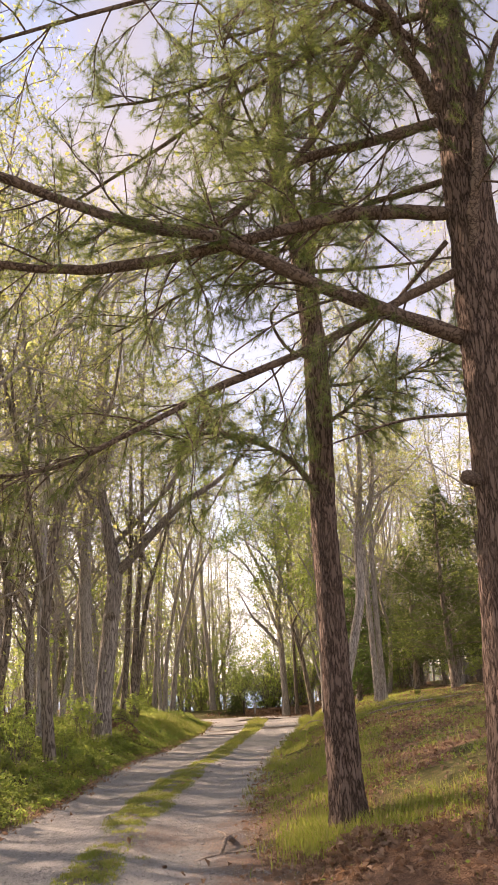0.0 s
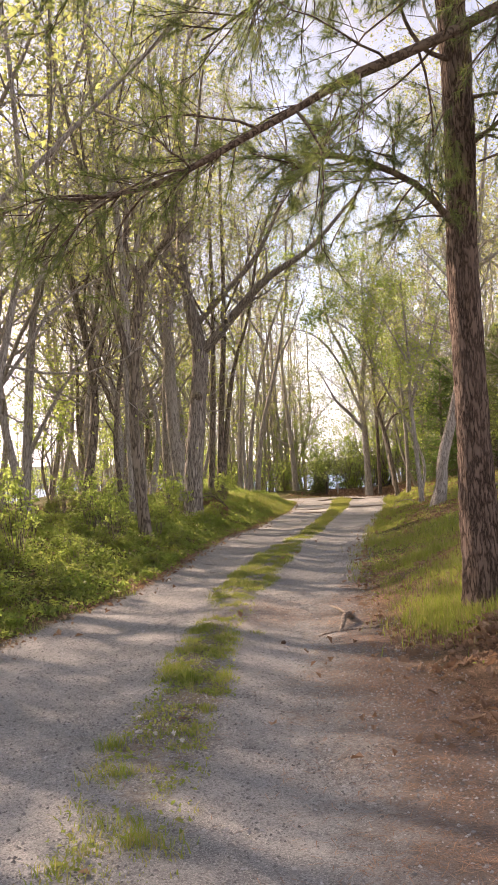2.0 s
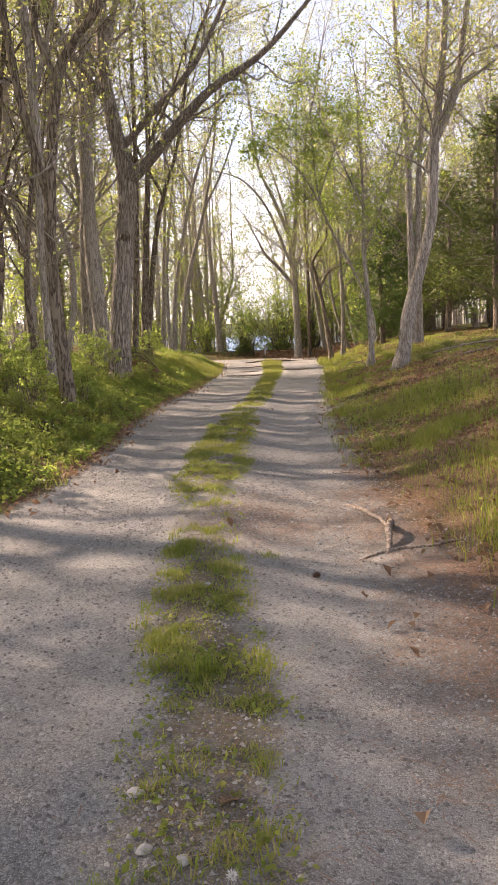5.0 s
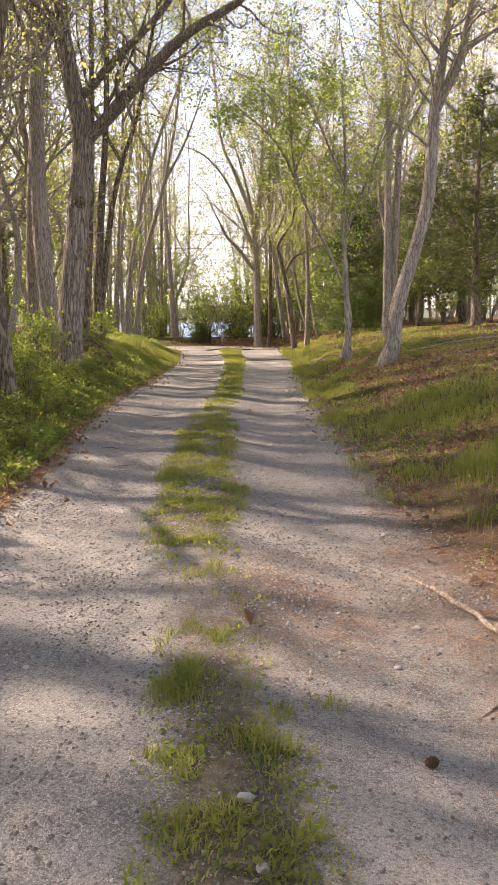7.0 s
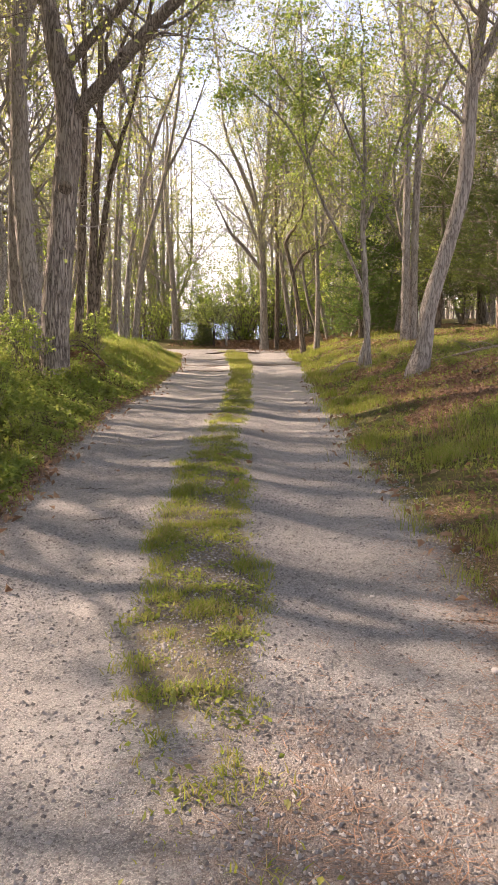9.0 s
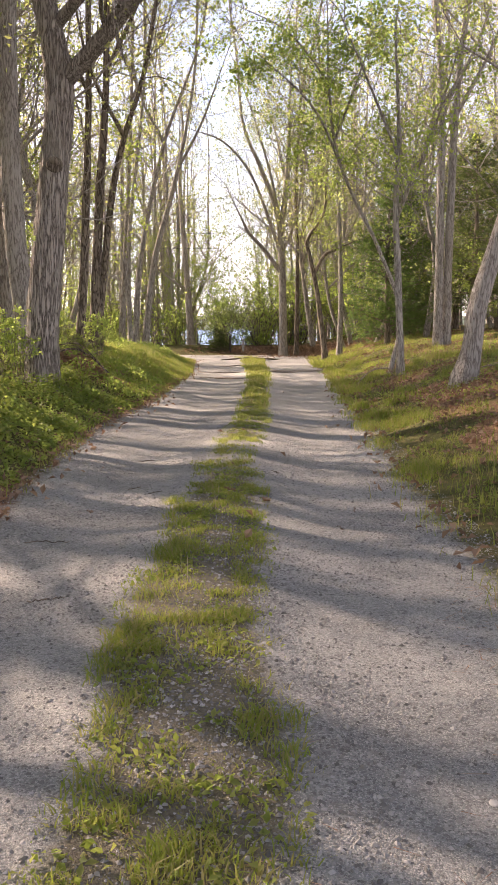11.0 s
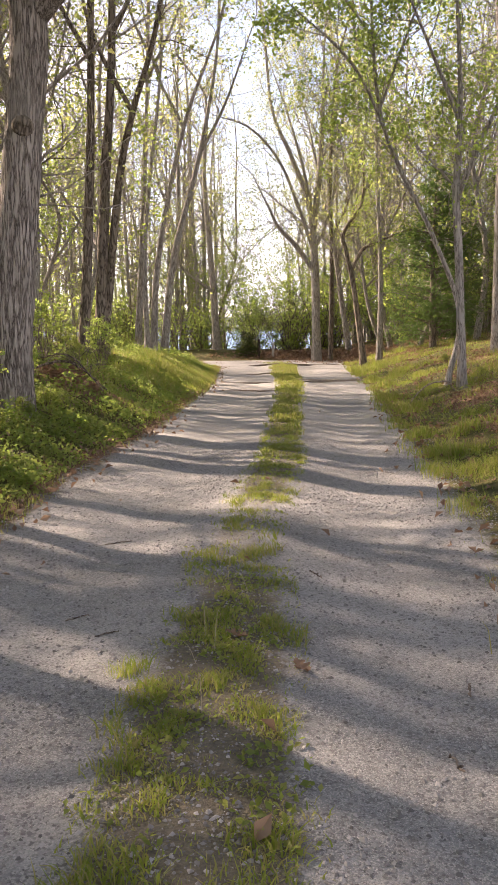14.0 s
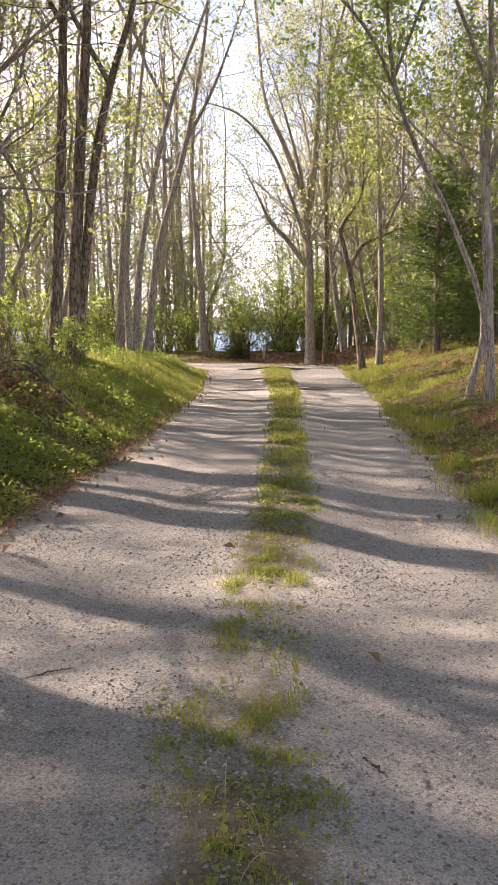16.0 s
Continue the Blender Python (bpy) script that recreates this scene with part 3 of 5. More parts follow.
# the darker crooked tree with a low fork
standing_tree("crooked_tree", "dark crooked tree with mossy bark and a low fork", "tree",
              [on_ground(-4.45, 18.3, 0.14), (-4.6, 18.3, 2.6, 0.11), (-4.55, 18.3, 4.0, 0.1), (-4.3, 18.3, 5.95, 0.09), (-3.9, 18.15, 6.6, 0.072), (-3.5, 18.0, 7.0, 0.066), (-3.35, 17.9, 7.7, 0.055), (-2.9, 17.8, 8.6, 0.04), (-2.6, 17.6, 10.2, 0.02)],
              [[(-4.3, 18.3, 5.9, 0.07), (-4.62, 18.3, 6.9, 0.06), (-4.55, 18.3, 7.6, 0.05), (-4.8, 18.3, 8.9, 0.025)],
               [(-4.5, 18.3, 3.6, 0.075), (-4.95, 18.3, 5.6, 0.075), (-5.2, 18.3, 7.4, 0.066), (-5.75, 18.4, 9.4, 0.05), (-6.2, 18.4, 11.8, 0.03)],
               [(-5.25, 18.3, 7.6, 0.045), (-5.5, 18.2, 9.4, 0.03), (-5.2, 18.0, 11.0, 0.015)]],
              14, BARK_DARK, LEAF_SPRING, sides=20, rings=60, relief=0.12, flare=0.18, twig_len=1.4, limb_kids=4, top=0)
standing_tree("slim_tree", "tall slim grey tree among the left-bank shrubs", "tree",
              [on_ground(-5.35, 21, 0.14), (-5.4, 21, 3.3, 0.11), (-5.38, 21, 5.9, 0.1), (-5.5, 21, 8.5, 0.09), (-6.0, 21, 11.5, 0.05), (-6.1, 21, 14, 0.025)],
              [[(-5.4, 21, 6.4, 0.05), (-4.7, 20.8, 8.5, 0.04), (-4.3, 20.6, 10.6, 0.02)]], 15, BARK_GREY, LEAF_SPRING)
standing_tree("slim_tree", "straight grey tree deep in the bank", "tree",
              [on_ground(-5.8, 27.2, 0.16), (-5.7, 27, 4.0, 0.135), (-5.36, 27, 8.5, 0.11), (-5.0, 27, 12.5, 0.09), (-4.75, 27, 16.2, 0.04)],
              [[(-5.4, 27, 7.6, 0.07), (-6.3, 26.6, 9.8, 0.05), (-6.9, 26.4, 12.4, 0.025)]], 16, BARK_GREY, LEAF_SPRING)
standing_tree("slim_tree", "leaning slim tree with a low side branch", "tree",
              [on_ground(-8.65, 22, 0.15), (-8.5, 22, 2.8, 0.13), (-8.2, 22, 6.1, 0.1), (-7.6, 22, 8.4, 0.07), (-7.2, 22, 11.5, 0.03)],
              [[(-8.55, 22, 2.3, 0.07), (-7.7, 21.8, 3.7, 0.05), (-7.0, 21.6, 4.6, 0.025)]], 17, BARK_GREY, LEAF_SPRING)
# right bank
standing_tree("leaning_tree", "leaning pale-barked tree with a crooked base on grass", "tree",
              [on_ground(2.46, 23.6, 0.21), (2.58, 23.6, 1.1, 0.16), (2.66, 23.6, 1.8, 0.15), (3.0, 23.6, 3.0, 0.135), (3.25, 23.6, 4.1, 0.13), (3.32, 23.6, 5.7, 0.12), (3.5, 23.6, 7.3, 0.09), (3.6, 23.5, 9.2, 0.07), (3.5, 23.4, 12.5, 0.03)],
              [[(3.32, 23.6, 5.7, 0.085), (3.77, 23.4, 6.8, 0.08), (3.92, 23.2, 8.0, 0.07), (4.3, 23.0, 10.8, 0.03)],
               [(3.3, 23.6, 5.0, 0.035), (2.9, 23.5, 5.3, 0.025), (2.2, 23.3, 5.6, 0.012)],
               [(3.8, 23.4, 6.9, 0.04), (4.7, 23.2, 7.5, 0.03), (5.6, 23.0, 8.4, 0.015)]],
              18, BARK_GREY, LEAF_SPRING, sides=22, rings=60, relief=0.1, per_twig=6, kids=(6, 5))
standing_tree("sapling", "thin dark sapling forking at head height", "tree",
              [on_ground(2.45, 28.5, 0.085), (2.38, 28.5, 1.7, 0.075), (2.32, 28.5, 2.8, 0.07), (2.25, 28.5, 3.8, 0.065), (2.28, 28.5, 5.4, 0.045), (2.15, 28.5, 7.5, 0.025)],
              [[(2.26, 28.5, 3.7, 0.05), (2.5, 28.4, 4.35, 0.045), (2.95, 28.2, 5.5, 0.03), (3.4, 28.0, 7.2, 0.015)],
               [(2.28, 28.5, 5.0, 0.035), (1.6, 28.3, 6.4, 0.025), (0.9, 28.1, 7.8, 0.012)]], 19, BARK_GREY, LEAF_FRESH, per_twig=6, leaf=0.07, twig_len=1.5, kids=(5, 5), top=0)
standing_tree("sapling", "leaning grey sapling arching back over the bank", "tree",
              [on_ground(2.5, 30, 0.06), (2.72, 30, 1.7, 0.05), (2.15, 30, 3.25, 0.043), (1.52, 30, 4.45, 0.04), (1.12, 30, 5.5, 0.034), (0.95, 30, 6.9, 0.03), (0.9, 30, 8.4, 0.015)],
              [[(1.5, 30, 4.5, 0.035), (0.6, 29.6, 6.2, 0.028), (-0.7, 29.3, 7.3, 0.012)],
               [(1.1, 30, 5.6, 0.03), (1.6, 29.7, 7.0, 0.022), (2.0, 29.5, 8.2, 0.01)],
               [(0.95, 30, 6.9, 0.025), (0.0, 29.8, 7.9, 0.018), (-1.2, 29.6, 8.4, 0.008)]], 20, BARK_GREY, LEAF_FRESH, per_twig=7, leaf=0.075, twig_len=1.5, kids=(5, 5), top=0)
for k, (bx, mx, tx) in enumerate(((4.86, 4.75, 4.4), (5.15, 5.2, 5.5))):
    standing_tree("slim_tree", "sunlit reddish trunk of a close-set pair of trees", "tree",
                  [on_ground(bx, 35 + 0.2 * k, 0.14), (bx - 0.04, 35, 4.6, 0.115), (mx, 35, 8.1, 0.09), (tx, 35, 11.6, 0.07), (tx, 35, 14.5, 0.03)], [[(mx, 35, 7.4, 0.06), (mx + 0.9, 34.6, 9.3, 0.04), (mx + 1.3, 34.4, 11, 0.02)]], 21 + k, BARK_GREY, LEAF_SPRING)
# far end of the drive
standing_tree("oak_tree", "grey oak with a bare dead limb at the drive's end", "tree",
              [on_ground(1.3, 50, 0.2), (1.2, 50, 4.4, 0.165), (0.95, 50, 6.6, 0.12), (0.2, 50, 8.6, 0.1), (-0.6, 50, 10.5, 0.06), (-0.9, 50, 13.5, 0.03)],
              [[(1.15, 50, 3.9, 0.11), (0.4, 50, 4.9, 0.1), (-0.35, 50, 5.7, 0.08), (-0.7, 50, 6.4, 0.05), (-1.15, 50, 7.3, 0.03)],
               [(1.1, 50, 5.2, 0.15), (1.45, 50, 8.6, 0.12), (1.55, 50, 12.4, 0.05), (1.7, 50, 15, 0.02)],
               [(1.15, 50, 4.6, 0.08), (1.9, 50, 6.6, 0.06), (2.2, 50, 9.6, 0.03)],
               [(1.05, 50, 5.0, 0.09), (0.5, 49.8, 6.5, 0.075), (-0.3, 49.6, 8.3, 0.06), (-1.5, 49.4, 9.6, 0.045), (-3.0, 49.2, 10.1, 0.02)],
               [(1.2, 50, 5.6, 0.08), (0.75, 50.2, 8.0, 0.065), (0.0, 50.4, 10.6, 0.04), (-0.8, 50.5, 12.8, 0.02)]], 23, BARK_GREY, LEAF_SPRING, per_twig=5, kids=(7, 5))
standing_tree("slim_tree", "dark slim trunk close beside the drive's end oak", "tree",
              [on_ground(1.95, 50.6, 0.11), (1.98, 50.6, 4.0, 0.09), (1.9, 50.6, 8.0, 0.07), (2.1, 50.6, 12.0, 0.03)], [[(1.95, 50.6, 5.2, 0.05), (2.8, 50.3, 7.2, 0.04), (3.4, 50.1, 9.6, 0.02)]], 27, BARK_DARK, LEAF_SPRING, per_twig=4)
standing_tree("crooked_tree", "dark sapling with a sharply bent elbow", "tree",
              [on_ground(2.6, 44, 0.13), (2.2, 44, 2.9, 0.09), (1.93, 44, 4.1, 0.08), (1.83, 44, 4.8, 0.07), (2.46, 44, 5.85, 0.05), (2.5, 44, 7.2, 0.025)],
              [[(2.12, 44, 3.5, 0.07), (2.5, 44, 4.2, 0.06), (2.9, 44, 4.4, 0.05), (3.7, 44, 4.75, 0.025)]], 24, BARK_DARK, LEAF_GREEN, per_twig=4, twig_len=0.9, top=0)
standing_tree("sapling", "pale straight sapling at the wood's edge", "tree",
              [on_ground(3.15, 44, 0.12), (3.17, 44, 3.0, 0.09), (3.0, 44, 6.7, 0.06), (2.9, 44, 9.5, 0.025)], [], 25, BARK_GREY, LEAF_GREEN, per_twig=6, twig_len=1.5, kids=(5, 5), top=0)
standing_tree("slim_tree", "slim tree with a long low side branch", "tree",
              [on_ground(-3.2, 54, 0.2), (-3.36, 54, 3.5, 0.15), (-3.7, 54, 8.4, 0.1), (-3.6, 54, 12, 0.04)], [[(-3.36, 54, 3.2, 0.08), (-4.1, 53.8, 3.7, 0.07), (-4.9, 53.5, 4.4, 0.05), (-5.6, 53, 5.6, 0.03)]], 26, BARK_GREY, LEAF_SPRING)
# dark trunks and the clump on the left bank
for k, run in enumerate(([(-5.31, 33, 0.129), (-5.12, 33, 3.6, 0.109), (-4.93, 33, 7.4, 0.0816), (-4.8, 33, 13, 0.0272)],
                         [(-5.05, 33.6, 0.136), (-4.78, 33.5, 4.8, 0.116), (-4.53, 33.5, 8.1, 0.0884), (-4.4, 33.5, 14, 0.0272)],
                         [(-5.0, 33.9, 0.109), (-4.46, 33.4, 4.7, 0.0884), (-4.03, 33, 6.3, 0.0748), (-3.44, 32.5, 7.8, 0.0544), (-2.8, 32, 10.5, 0.0204)],
                         [(-5.31, 42, 0.122), (-5.06, 42, 4.6, 0.0952), (-4.79, 42, 9.5, 0.0544), (-4.7, 42, 13, 0.0204)],
                         [(-4.78, 42, 0.122), (-4.55, 42, 3.8, 0.0952), (-3.63, 42, 8, 0.068), (-2.42, 42, 11.2, 0.0408), (-2.0, 42, 13.5, 0.0204)],
                         [(-4.46, 42.3, 0.136), (-4.03, 42, 3.8, 0.109), (-3.13, 42, 7.1, 0.0748), (-2.51, 42, 10.4, 0.0476), (-2.3, 42, 14, 0.0204)],
                         [(-4.9, 41.4, 0.0952), (-4.9, 41.4, 4.4, 0.0748), (-4.3, 41.4, 9.5, 0.0476), (-4.2, 41.4, 12.5, 0.0204)])):
    bx, by, br = run[0]
    mid_run = run[len(run) // 2]
    limb = [(mid_run[0], mid_run[1], mid_run[2], 0.06), (mid_run[0] + (0.9 if k % 2 else -0.8), mid_run[1] - 0.3, mid_run[2] + 1.6, 0.045), (mid_run[0] + (1.7 if k % 2 else -1.2), mid_run[1] - 0.6, mid_run[2] + 3.6, 0.02)]
    standing_tree("bank_tree", "dark grey trunk in a clump on the grassy bank", "tree", [on_ground(bx, by, br), *run[1:]], [limb], 30 + k, BARK_GREY if k > 2 else BARK_DARK, LEAF_SPRING, sides=16)


# ---- white pines ----
def needle_branch(wood, green, run, rng, side_len, kids, twig_kids, tuft_len=0.115, per=24, droop=-0.07, begin=0.12, needle_w=0.0034):
    """Side shoots along a pine limb, with needle tufts towards their ends."""
    n = len(run)
    for k in range(kids):
        u = begin + (1 - begin) * (k + rng.uniform(0, 1)) / kids
        i = min(int(u * (n - 1)), n - 2)
        t = unit(run[i + 1, :3] - run[i, :3])
        out = unit(np.cross(t, (0, 0, 1)) * rng.choice((-1, 1)) + rng.normal(size=3) * 0.45)
        d = unit(t * rng.uniform(0.4, 1.0) + out)
        ln = side_len * rng.uniform(0.5, 1.25) * (1.1 - 0.45 * u)
        p, pts = run[i, :3].copy(), [run[i, :3].copy()]
        for _ in range(5):
            d = unit(d + rng.normal(size=3) * 0.13 + np.array((0, 0, droop)))
            p = p + d * ln / 5
            pts.append(p)
        pts = np.array(pts)
        tube(wood, pts, np.linspace(max(0.011, 0.25 * run[i, 3]), 0.004, 6), 4, cap=False)
        ends, ways = [], []
        for _ in range(twig_kids):
            j = rng.integers(1, 5)
            a = pts[j] + (pts[j + 1] - pts[j]) * rng.uniform()
            e = unit(unit(pts[j + 1] - pts[j]) + rng.normal(size=3) * 0.55)
            tl = rng.uniform(0.14, 0.4) * side_len
            b = a + e * tl + np.array((0, 0, 0.03))
            tube(wood, np.array([a, (a + b) / 2 + rng.normal(size=3) * 0.01, b]), [0.004, 0.0035, 0.0025], 3, cap=False)
            for w in np.linspace(0.45, 1, 4):
                ends.append(a + (b - a) * w)
                ways.append(e)
        for w in np.linspace(0.5, 1, 5):
            ends.append(pts[0] + (pts[-1] - pts[0]) * 0 + pts[min(int(w * 5), 5)])
            ways.append(d)
        tufts(green, ends, ways, tuft_len, needle_w, per, rng, 0.65)


def pine(label, trunk, limbs, seed, auto, crown_len, sides=48, rings=150, relief=0.2, dead=()):
    rng = np.random.default_rng(seed)
    root = thing("pine_tree", trunk[0][:3], label, "pine tree")
    path = spline(trunk, rings)
    path[0, 2] -= 0.2
    soup = Soup()
    tube(soup, path[:, :3], path[:, 3], sides, bark_relief(path[:, :3], path[:, 3], sides, relief, seed, 0.4, 0.05, 0.22))
    part("trunk", soup, BARK_PINE, root)
    wood, green = Soup(), Soup()
    for limb in limbs:
        lp = spline(limb, 22)
        lp[1:, :3] += rng.normal(size=(21, 3)) * 0.006
        ls = Soup()
        tube(ls, lp[:, :3], lp[:, 3] * (1 + 0.08 * rng.normal(size=22)), 10)
        part("limb", ls, BARK_LIMB, root)
        needle_branch(wood, green, lp, rng, crown_len, 27, 9)
    for limb in dead:
        lp = spline(limb, 12)
        ls = Soup()
        tube(ls, lp[:, :3], lp[:, 3], 6)
        part("dead_branch", ls, BARK_LIMB, root)
        tips = []
        for _ in range(5 if limb[0][3] < 0.06 else 0):
            i = rng.integers(3, 11)
            branch(ls, lp[i, :3], unit(rng.normal(size=3)), 0.5, 0.008, 2, 3, rng, tips, 0.0, (0, 0, 4), 0.3)
    low, high, count, reach = auto
    for k in range(count):
        z = low + (high - low) * (k + 0.5) / count
        i = int(np.argmin(np.abs(path[:, 2] - z)))
        az = k * 2.4 + rng.uniform(-0.4, 0.4)
        ln = reach * (1.15 - 0.8 * (z - low) / (high - low)) * rng.uniform(0.7, 1.15)
        d = np.array((math.cos(az), math.sin(az), 0.12))
        pts = [(*(path[i, :3] + d * ln * w + np.array((0, 0, 0.10 * ln * w * w))), 0.035 * (1 - 0.8 * w)) for w in (0, 0.35, 0.7, 1)]
        lp = spline(pts, 12)
        tube(wood, lp[:, :3], lp[:, 3], 6)
        needle_branch(wood, green, lp, rng, crown_len * 0.8, 14, 6, per=10)
    tagged(part("twigwork", wood, BARK_LIMB, root), kind="stuff")
    part("crown", green, NEEDLES, root)
    return root


pine("tall white pine with long horizontal limbs beside the drive",
     [on_ground(2.66, 6.53, 0.3), (2.68, 6.53, 1.3, 0.26), (2.81, 6.53, 3.3, 0.25), (2.88, 6.53, 5.6, 0.25), (2.91, 6.53, 8.0, 0.22), (2.86, 6.53, 9.5, 0.2), (2.86, 6.53, 13, 0.12), (2.86, 6.53, 17, 0.04)],
     [[(2.71, 6.53, 6.42, 0.075), (1.61, 6.33, 6.36, 0.068), (0.37, 6.03, 5.94, 0.058), (-0.88, 5.83, 5.64, 0.05), (-1.90, 5.63, 5.66, 0.04), (-3.04, 5.43, 5.8, 0.02)],
      [(2.66, 6.53, 5.0, 0.085), (1.39, 6.13, 5.38, 0.072), (0.21, 5.83, 5.9, 0.062), (-0.57, 5.63, 5.99, 0.055), (-1.83, 5.33, 6.42, 0.045), (-3.04, 5.03, 6.7, 0.02)],
      [(2.66, 6.53, 5.74, 0.055), (1.27, 6.33, 4.99, 0.042), (0.14, 6.03, 4.42, 0.036), (-1.12, 5.73, 3.73, 0.02), (-1.80, 5.53, 3.54, 0.008)],
      [(2.66, 6.53, 7.55, 0.06), (1.95, 6.43, 7.29, 0.055), (1.07, 6.33, 7.0, 0.042), (0.27, 6.13, 6.2, 0.02)],
      [(2.71, 6.53, 7.7, 0.075), (2.35, 6.23, 8.25, 0.06), (2.07, 5.93, 8.66, 0.055), (1.46, 5.73, 9.1, 0.045), (0.26, 5.53, 9.4, 0.02)],
      [(2.09, 6.13, 8.55, 0.05), (1.79, 6.43, 8.24, 0.042), (1.25, 6.73, 7.48, 0.035), (0.52, 7.03, 7.0, 0.02), (-0.54, 7.23, 6.6, 0.01)],
      [(2.76, 6.53, 9.6, 0.05), (1.82, 6.53, 9.25, 0.04), (0.94, 6.53, 8.61, 0.035), (-0.04, 6.53, 8.15, 0.025), (-0.98, 6.53, 7.99, 0.012)],
      [(2.76, 6.53, 8.4, 0.045), (1.56, 5.73, 8.6, 0.035), (0.36, 5.13, 8.2, 0.028), (-1.04, 4.73, 7.5, 0.018), (-2.04, 4.53, 7.0, 0.008)],
      [(2.76, 6.53, 9.0, 0.045), (1.36, 7.13, 9.0, 0.035), (-0.04, 7.73, 8.6, 0.028), (-1.44, 8.13, 8.0, 0.018), (-2.44, 8.33, 7.6, 0.008)],
      [(2.76, 6.63, 6.9, 0.04), (1.46, 7.33, 6.9, 0.032), (0.16, 7.93, 6.6, 0.024), (-1.24, 8.43, 6.1, 0.01)],
      [(2.81, 6.33, 5.9, 0.06), (2.93, 6.23, 6.74, 0.055), (3.07, 6.23, 7.56, 0.05), (3.46, 6.13, 8.6, 0.03)]],
     41, (9.5, 16.5, 16, 3.4), 1.35,
     dead=([(2.64, 6.48, 3.5, 0.075), (2.51, 6.39, 3.52, 0.07), (2.45, 6.35, 3.53, 0.072)], [(2.66, 6.53, 4.2, 0.02), (1.96, 6.63, 4.2, 0.014), (1.16, 6.73, 4.0, 0.008)], [(2.61, 6.53, 6.1, 0.03), (2.06, 6.93, 5.6, 0.02), (1.56, 7.33, 5.1, 0.012)]))
pine("reddish scaly-barked pine standing in tall grass", 
     [on_ground(1.27, 8.43, 0.2), (1.25, 8.43, 1.79, 0.164), (1.25, 8.43, 3.74, 0.15), (1.30, 8.43, 5.51, 0.146), (1.23, 8.43, 6.83, 0.133), (1.05, 8.43, 8.33, 0.0972), (1.03, 8.43, 10.19, 0.0796), (0.98, 8.43, 13.02, 0.0265)],
     [[(1.20, 8.35, 3.91, 0.0354), (0.79, 8.08, 4.32, 0.0354), (0.07, 7.73, 4.52, 0.0265), (-0.34, 7.55, 4.36, 0.0141)],
      [(1.29, 8.43, 6.57, 0.0619), (1.42, 8.43, 7.63, 0.053), (1.51, 8.43, 9.40, 0.0398), (1.60, 8.43, 11.25, 0.0177)],
      [(1.29, 8.43, 4.71, 0.0265), (2.04, 8.26, 5.15, 0.0194), (2.93, 8.08, 5.42, 0.00884)]],
     42, (6.6, 13, 15, 2.4), 1.0,
     dead=([(1.25, 8.35, 5.59, 0.0265), (0.94, 8.17, 5.68, 0.0221), (0.76, 8.08, 6.04, 0.0159), (0.89, 7.99, 6.21, 0.00884)], [(1.34, 8.43, 5.24, 0.0221), (1.78, 8.43, 5.28, 0.0177), (1.95, 8.35, 5.33, 0.0106)], [(1.16, 8.43, 6.92, 0.0309), (0.98, 8.26, 7.54, 0.0265), (1.07, 8.17, 8.33, 0.0133)]))


# ---- evergreens at the wood's edge ----
def evergreen(label, place, height, spread, seed, mat, layers=26, base=0.06, dense=0.75, tuft_len=0.13):
    rng = np.random.default_rng(seed)
    x, y = place
    z0 = gz(x, y)
    root = thing("evergreen_tree", (x, y, z0), label, "evergreen tree")
    wood, green = Soup(), Soup()
    sway = rng.normal(size=2) * 0.15
    tr = spline([(x, y, z0 - 0.1, 0.022 * height), (x + sway[0], y + sway[1], z0 + height * 0.5, 0.012 * height), (x, y, z0 + height, 0.01)], 14)
    ts = Soup()
    tube(ts, tr[:, :3], tr[:, 3], 10)
    part("trunk", ts, BARK_DARK, root)
    for k in range(int(layers * 5 * dense)):
        u = base + (1 - base) * rng.uniform() ** 1.15
        c = tr[min(int(u * 13), 13), :3]
        c = np.array((c[0], c[1], z0 + u * height))
        az = rng.uniform(0, 2 * np.pi)
        ln = spread * (1 - u) ** 0.55 * rng.uniform(0.4, 1.2) + 0.15
        d = np.array((math.cos(az), math.sin(az), rng.uniform(-0.05, 0.35)))
        end = c + d * ln
        tube(wood, np.array([c, c + d * ln * 0.5 + np.array((0, 0, 0.04)), end]), [0.02, 0.014, 0.005], 4, cap=False)
        m = int(7 + 9 * ln)
        w = rng.uniform(0.25, 1, m)
        pts = c + d * ln * w[:, None] + rng.normal(size=(m, 3)) * (0.05 + 0.12 * ln * 0.6)
        ways = d + rng.normal(size=(m, 3)) * 0.4 + np.array((0, 0, 0.15))
        tufts(green, pts, ways, tuft_len, 0.02, 9, rng, 0.7)
    tagged(part("twigwork", wood, BARK_DARK, root), kind="stuff")
    part("crown", green, mat, root)
    return root


young = evergreen("young bushy pine with soft bright green needles", (5.0, 43.6), 6.2, 2.0, 51, NEEDLES_FRESH, 44, tuft_len=0.2)
copy_thing(young, pose(6.6, 47.5, gz(6.6, 47.5), 0, 0, 130))
dark_cedar = evergreen("dark shaggy cedar with bare lower branches", (8.2, 35.5), 8.5, 2.7, 52, CEDAR, 34, 0.14, tuft_len=0.2)
for k, (x, y, s, a) in enumerate(((10.6, 38.5, 1.05, 80), (7.4, 40.5, 0.8, 200), (12.6, 33.5, 0.9, 300), (10.2, 43.8, 1.1, 20), (13.5, 41.5, 1.2, 150), (14.5, 36.5, 1.0, 250), (9.0, 48.5, 0.9, 110), (-9.4, 40.5, 0.55, 40))):
    copy_thing(dark_cedar, pose(x, y, gz(x, y), 0, 0, a) @ Matrix.Scale(s, 4))


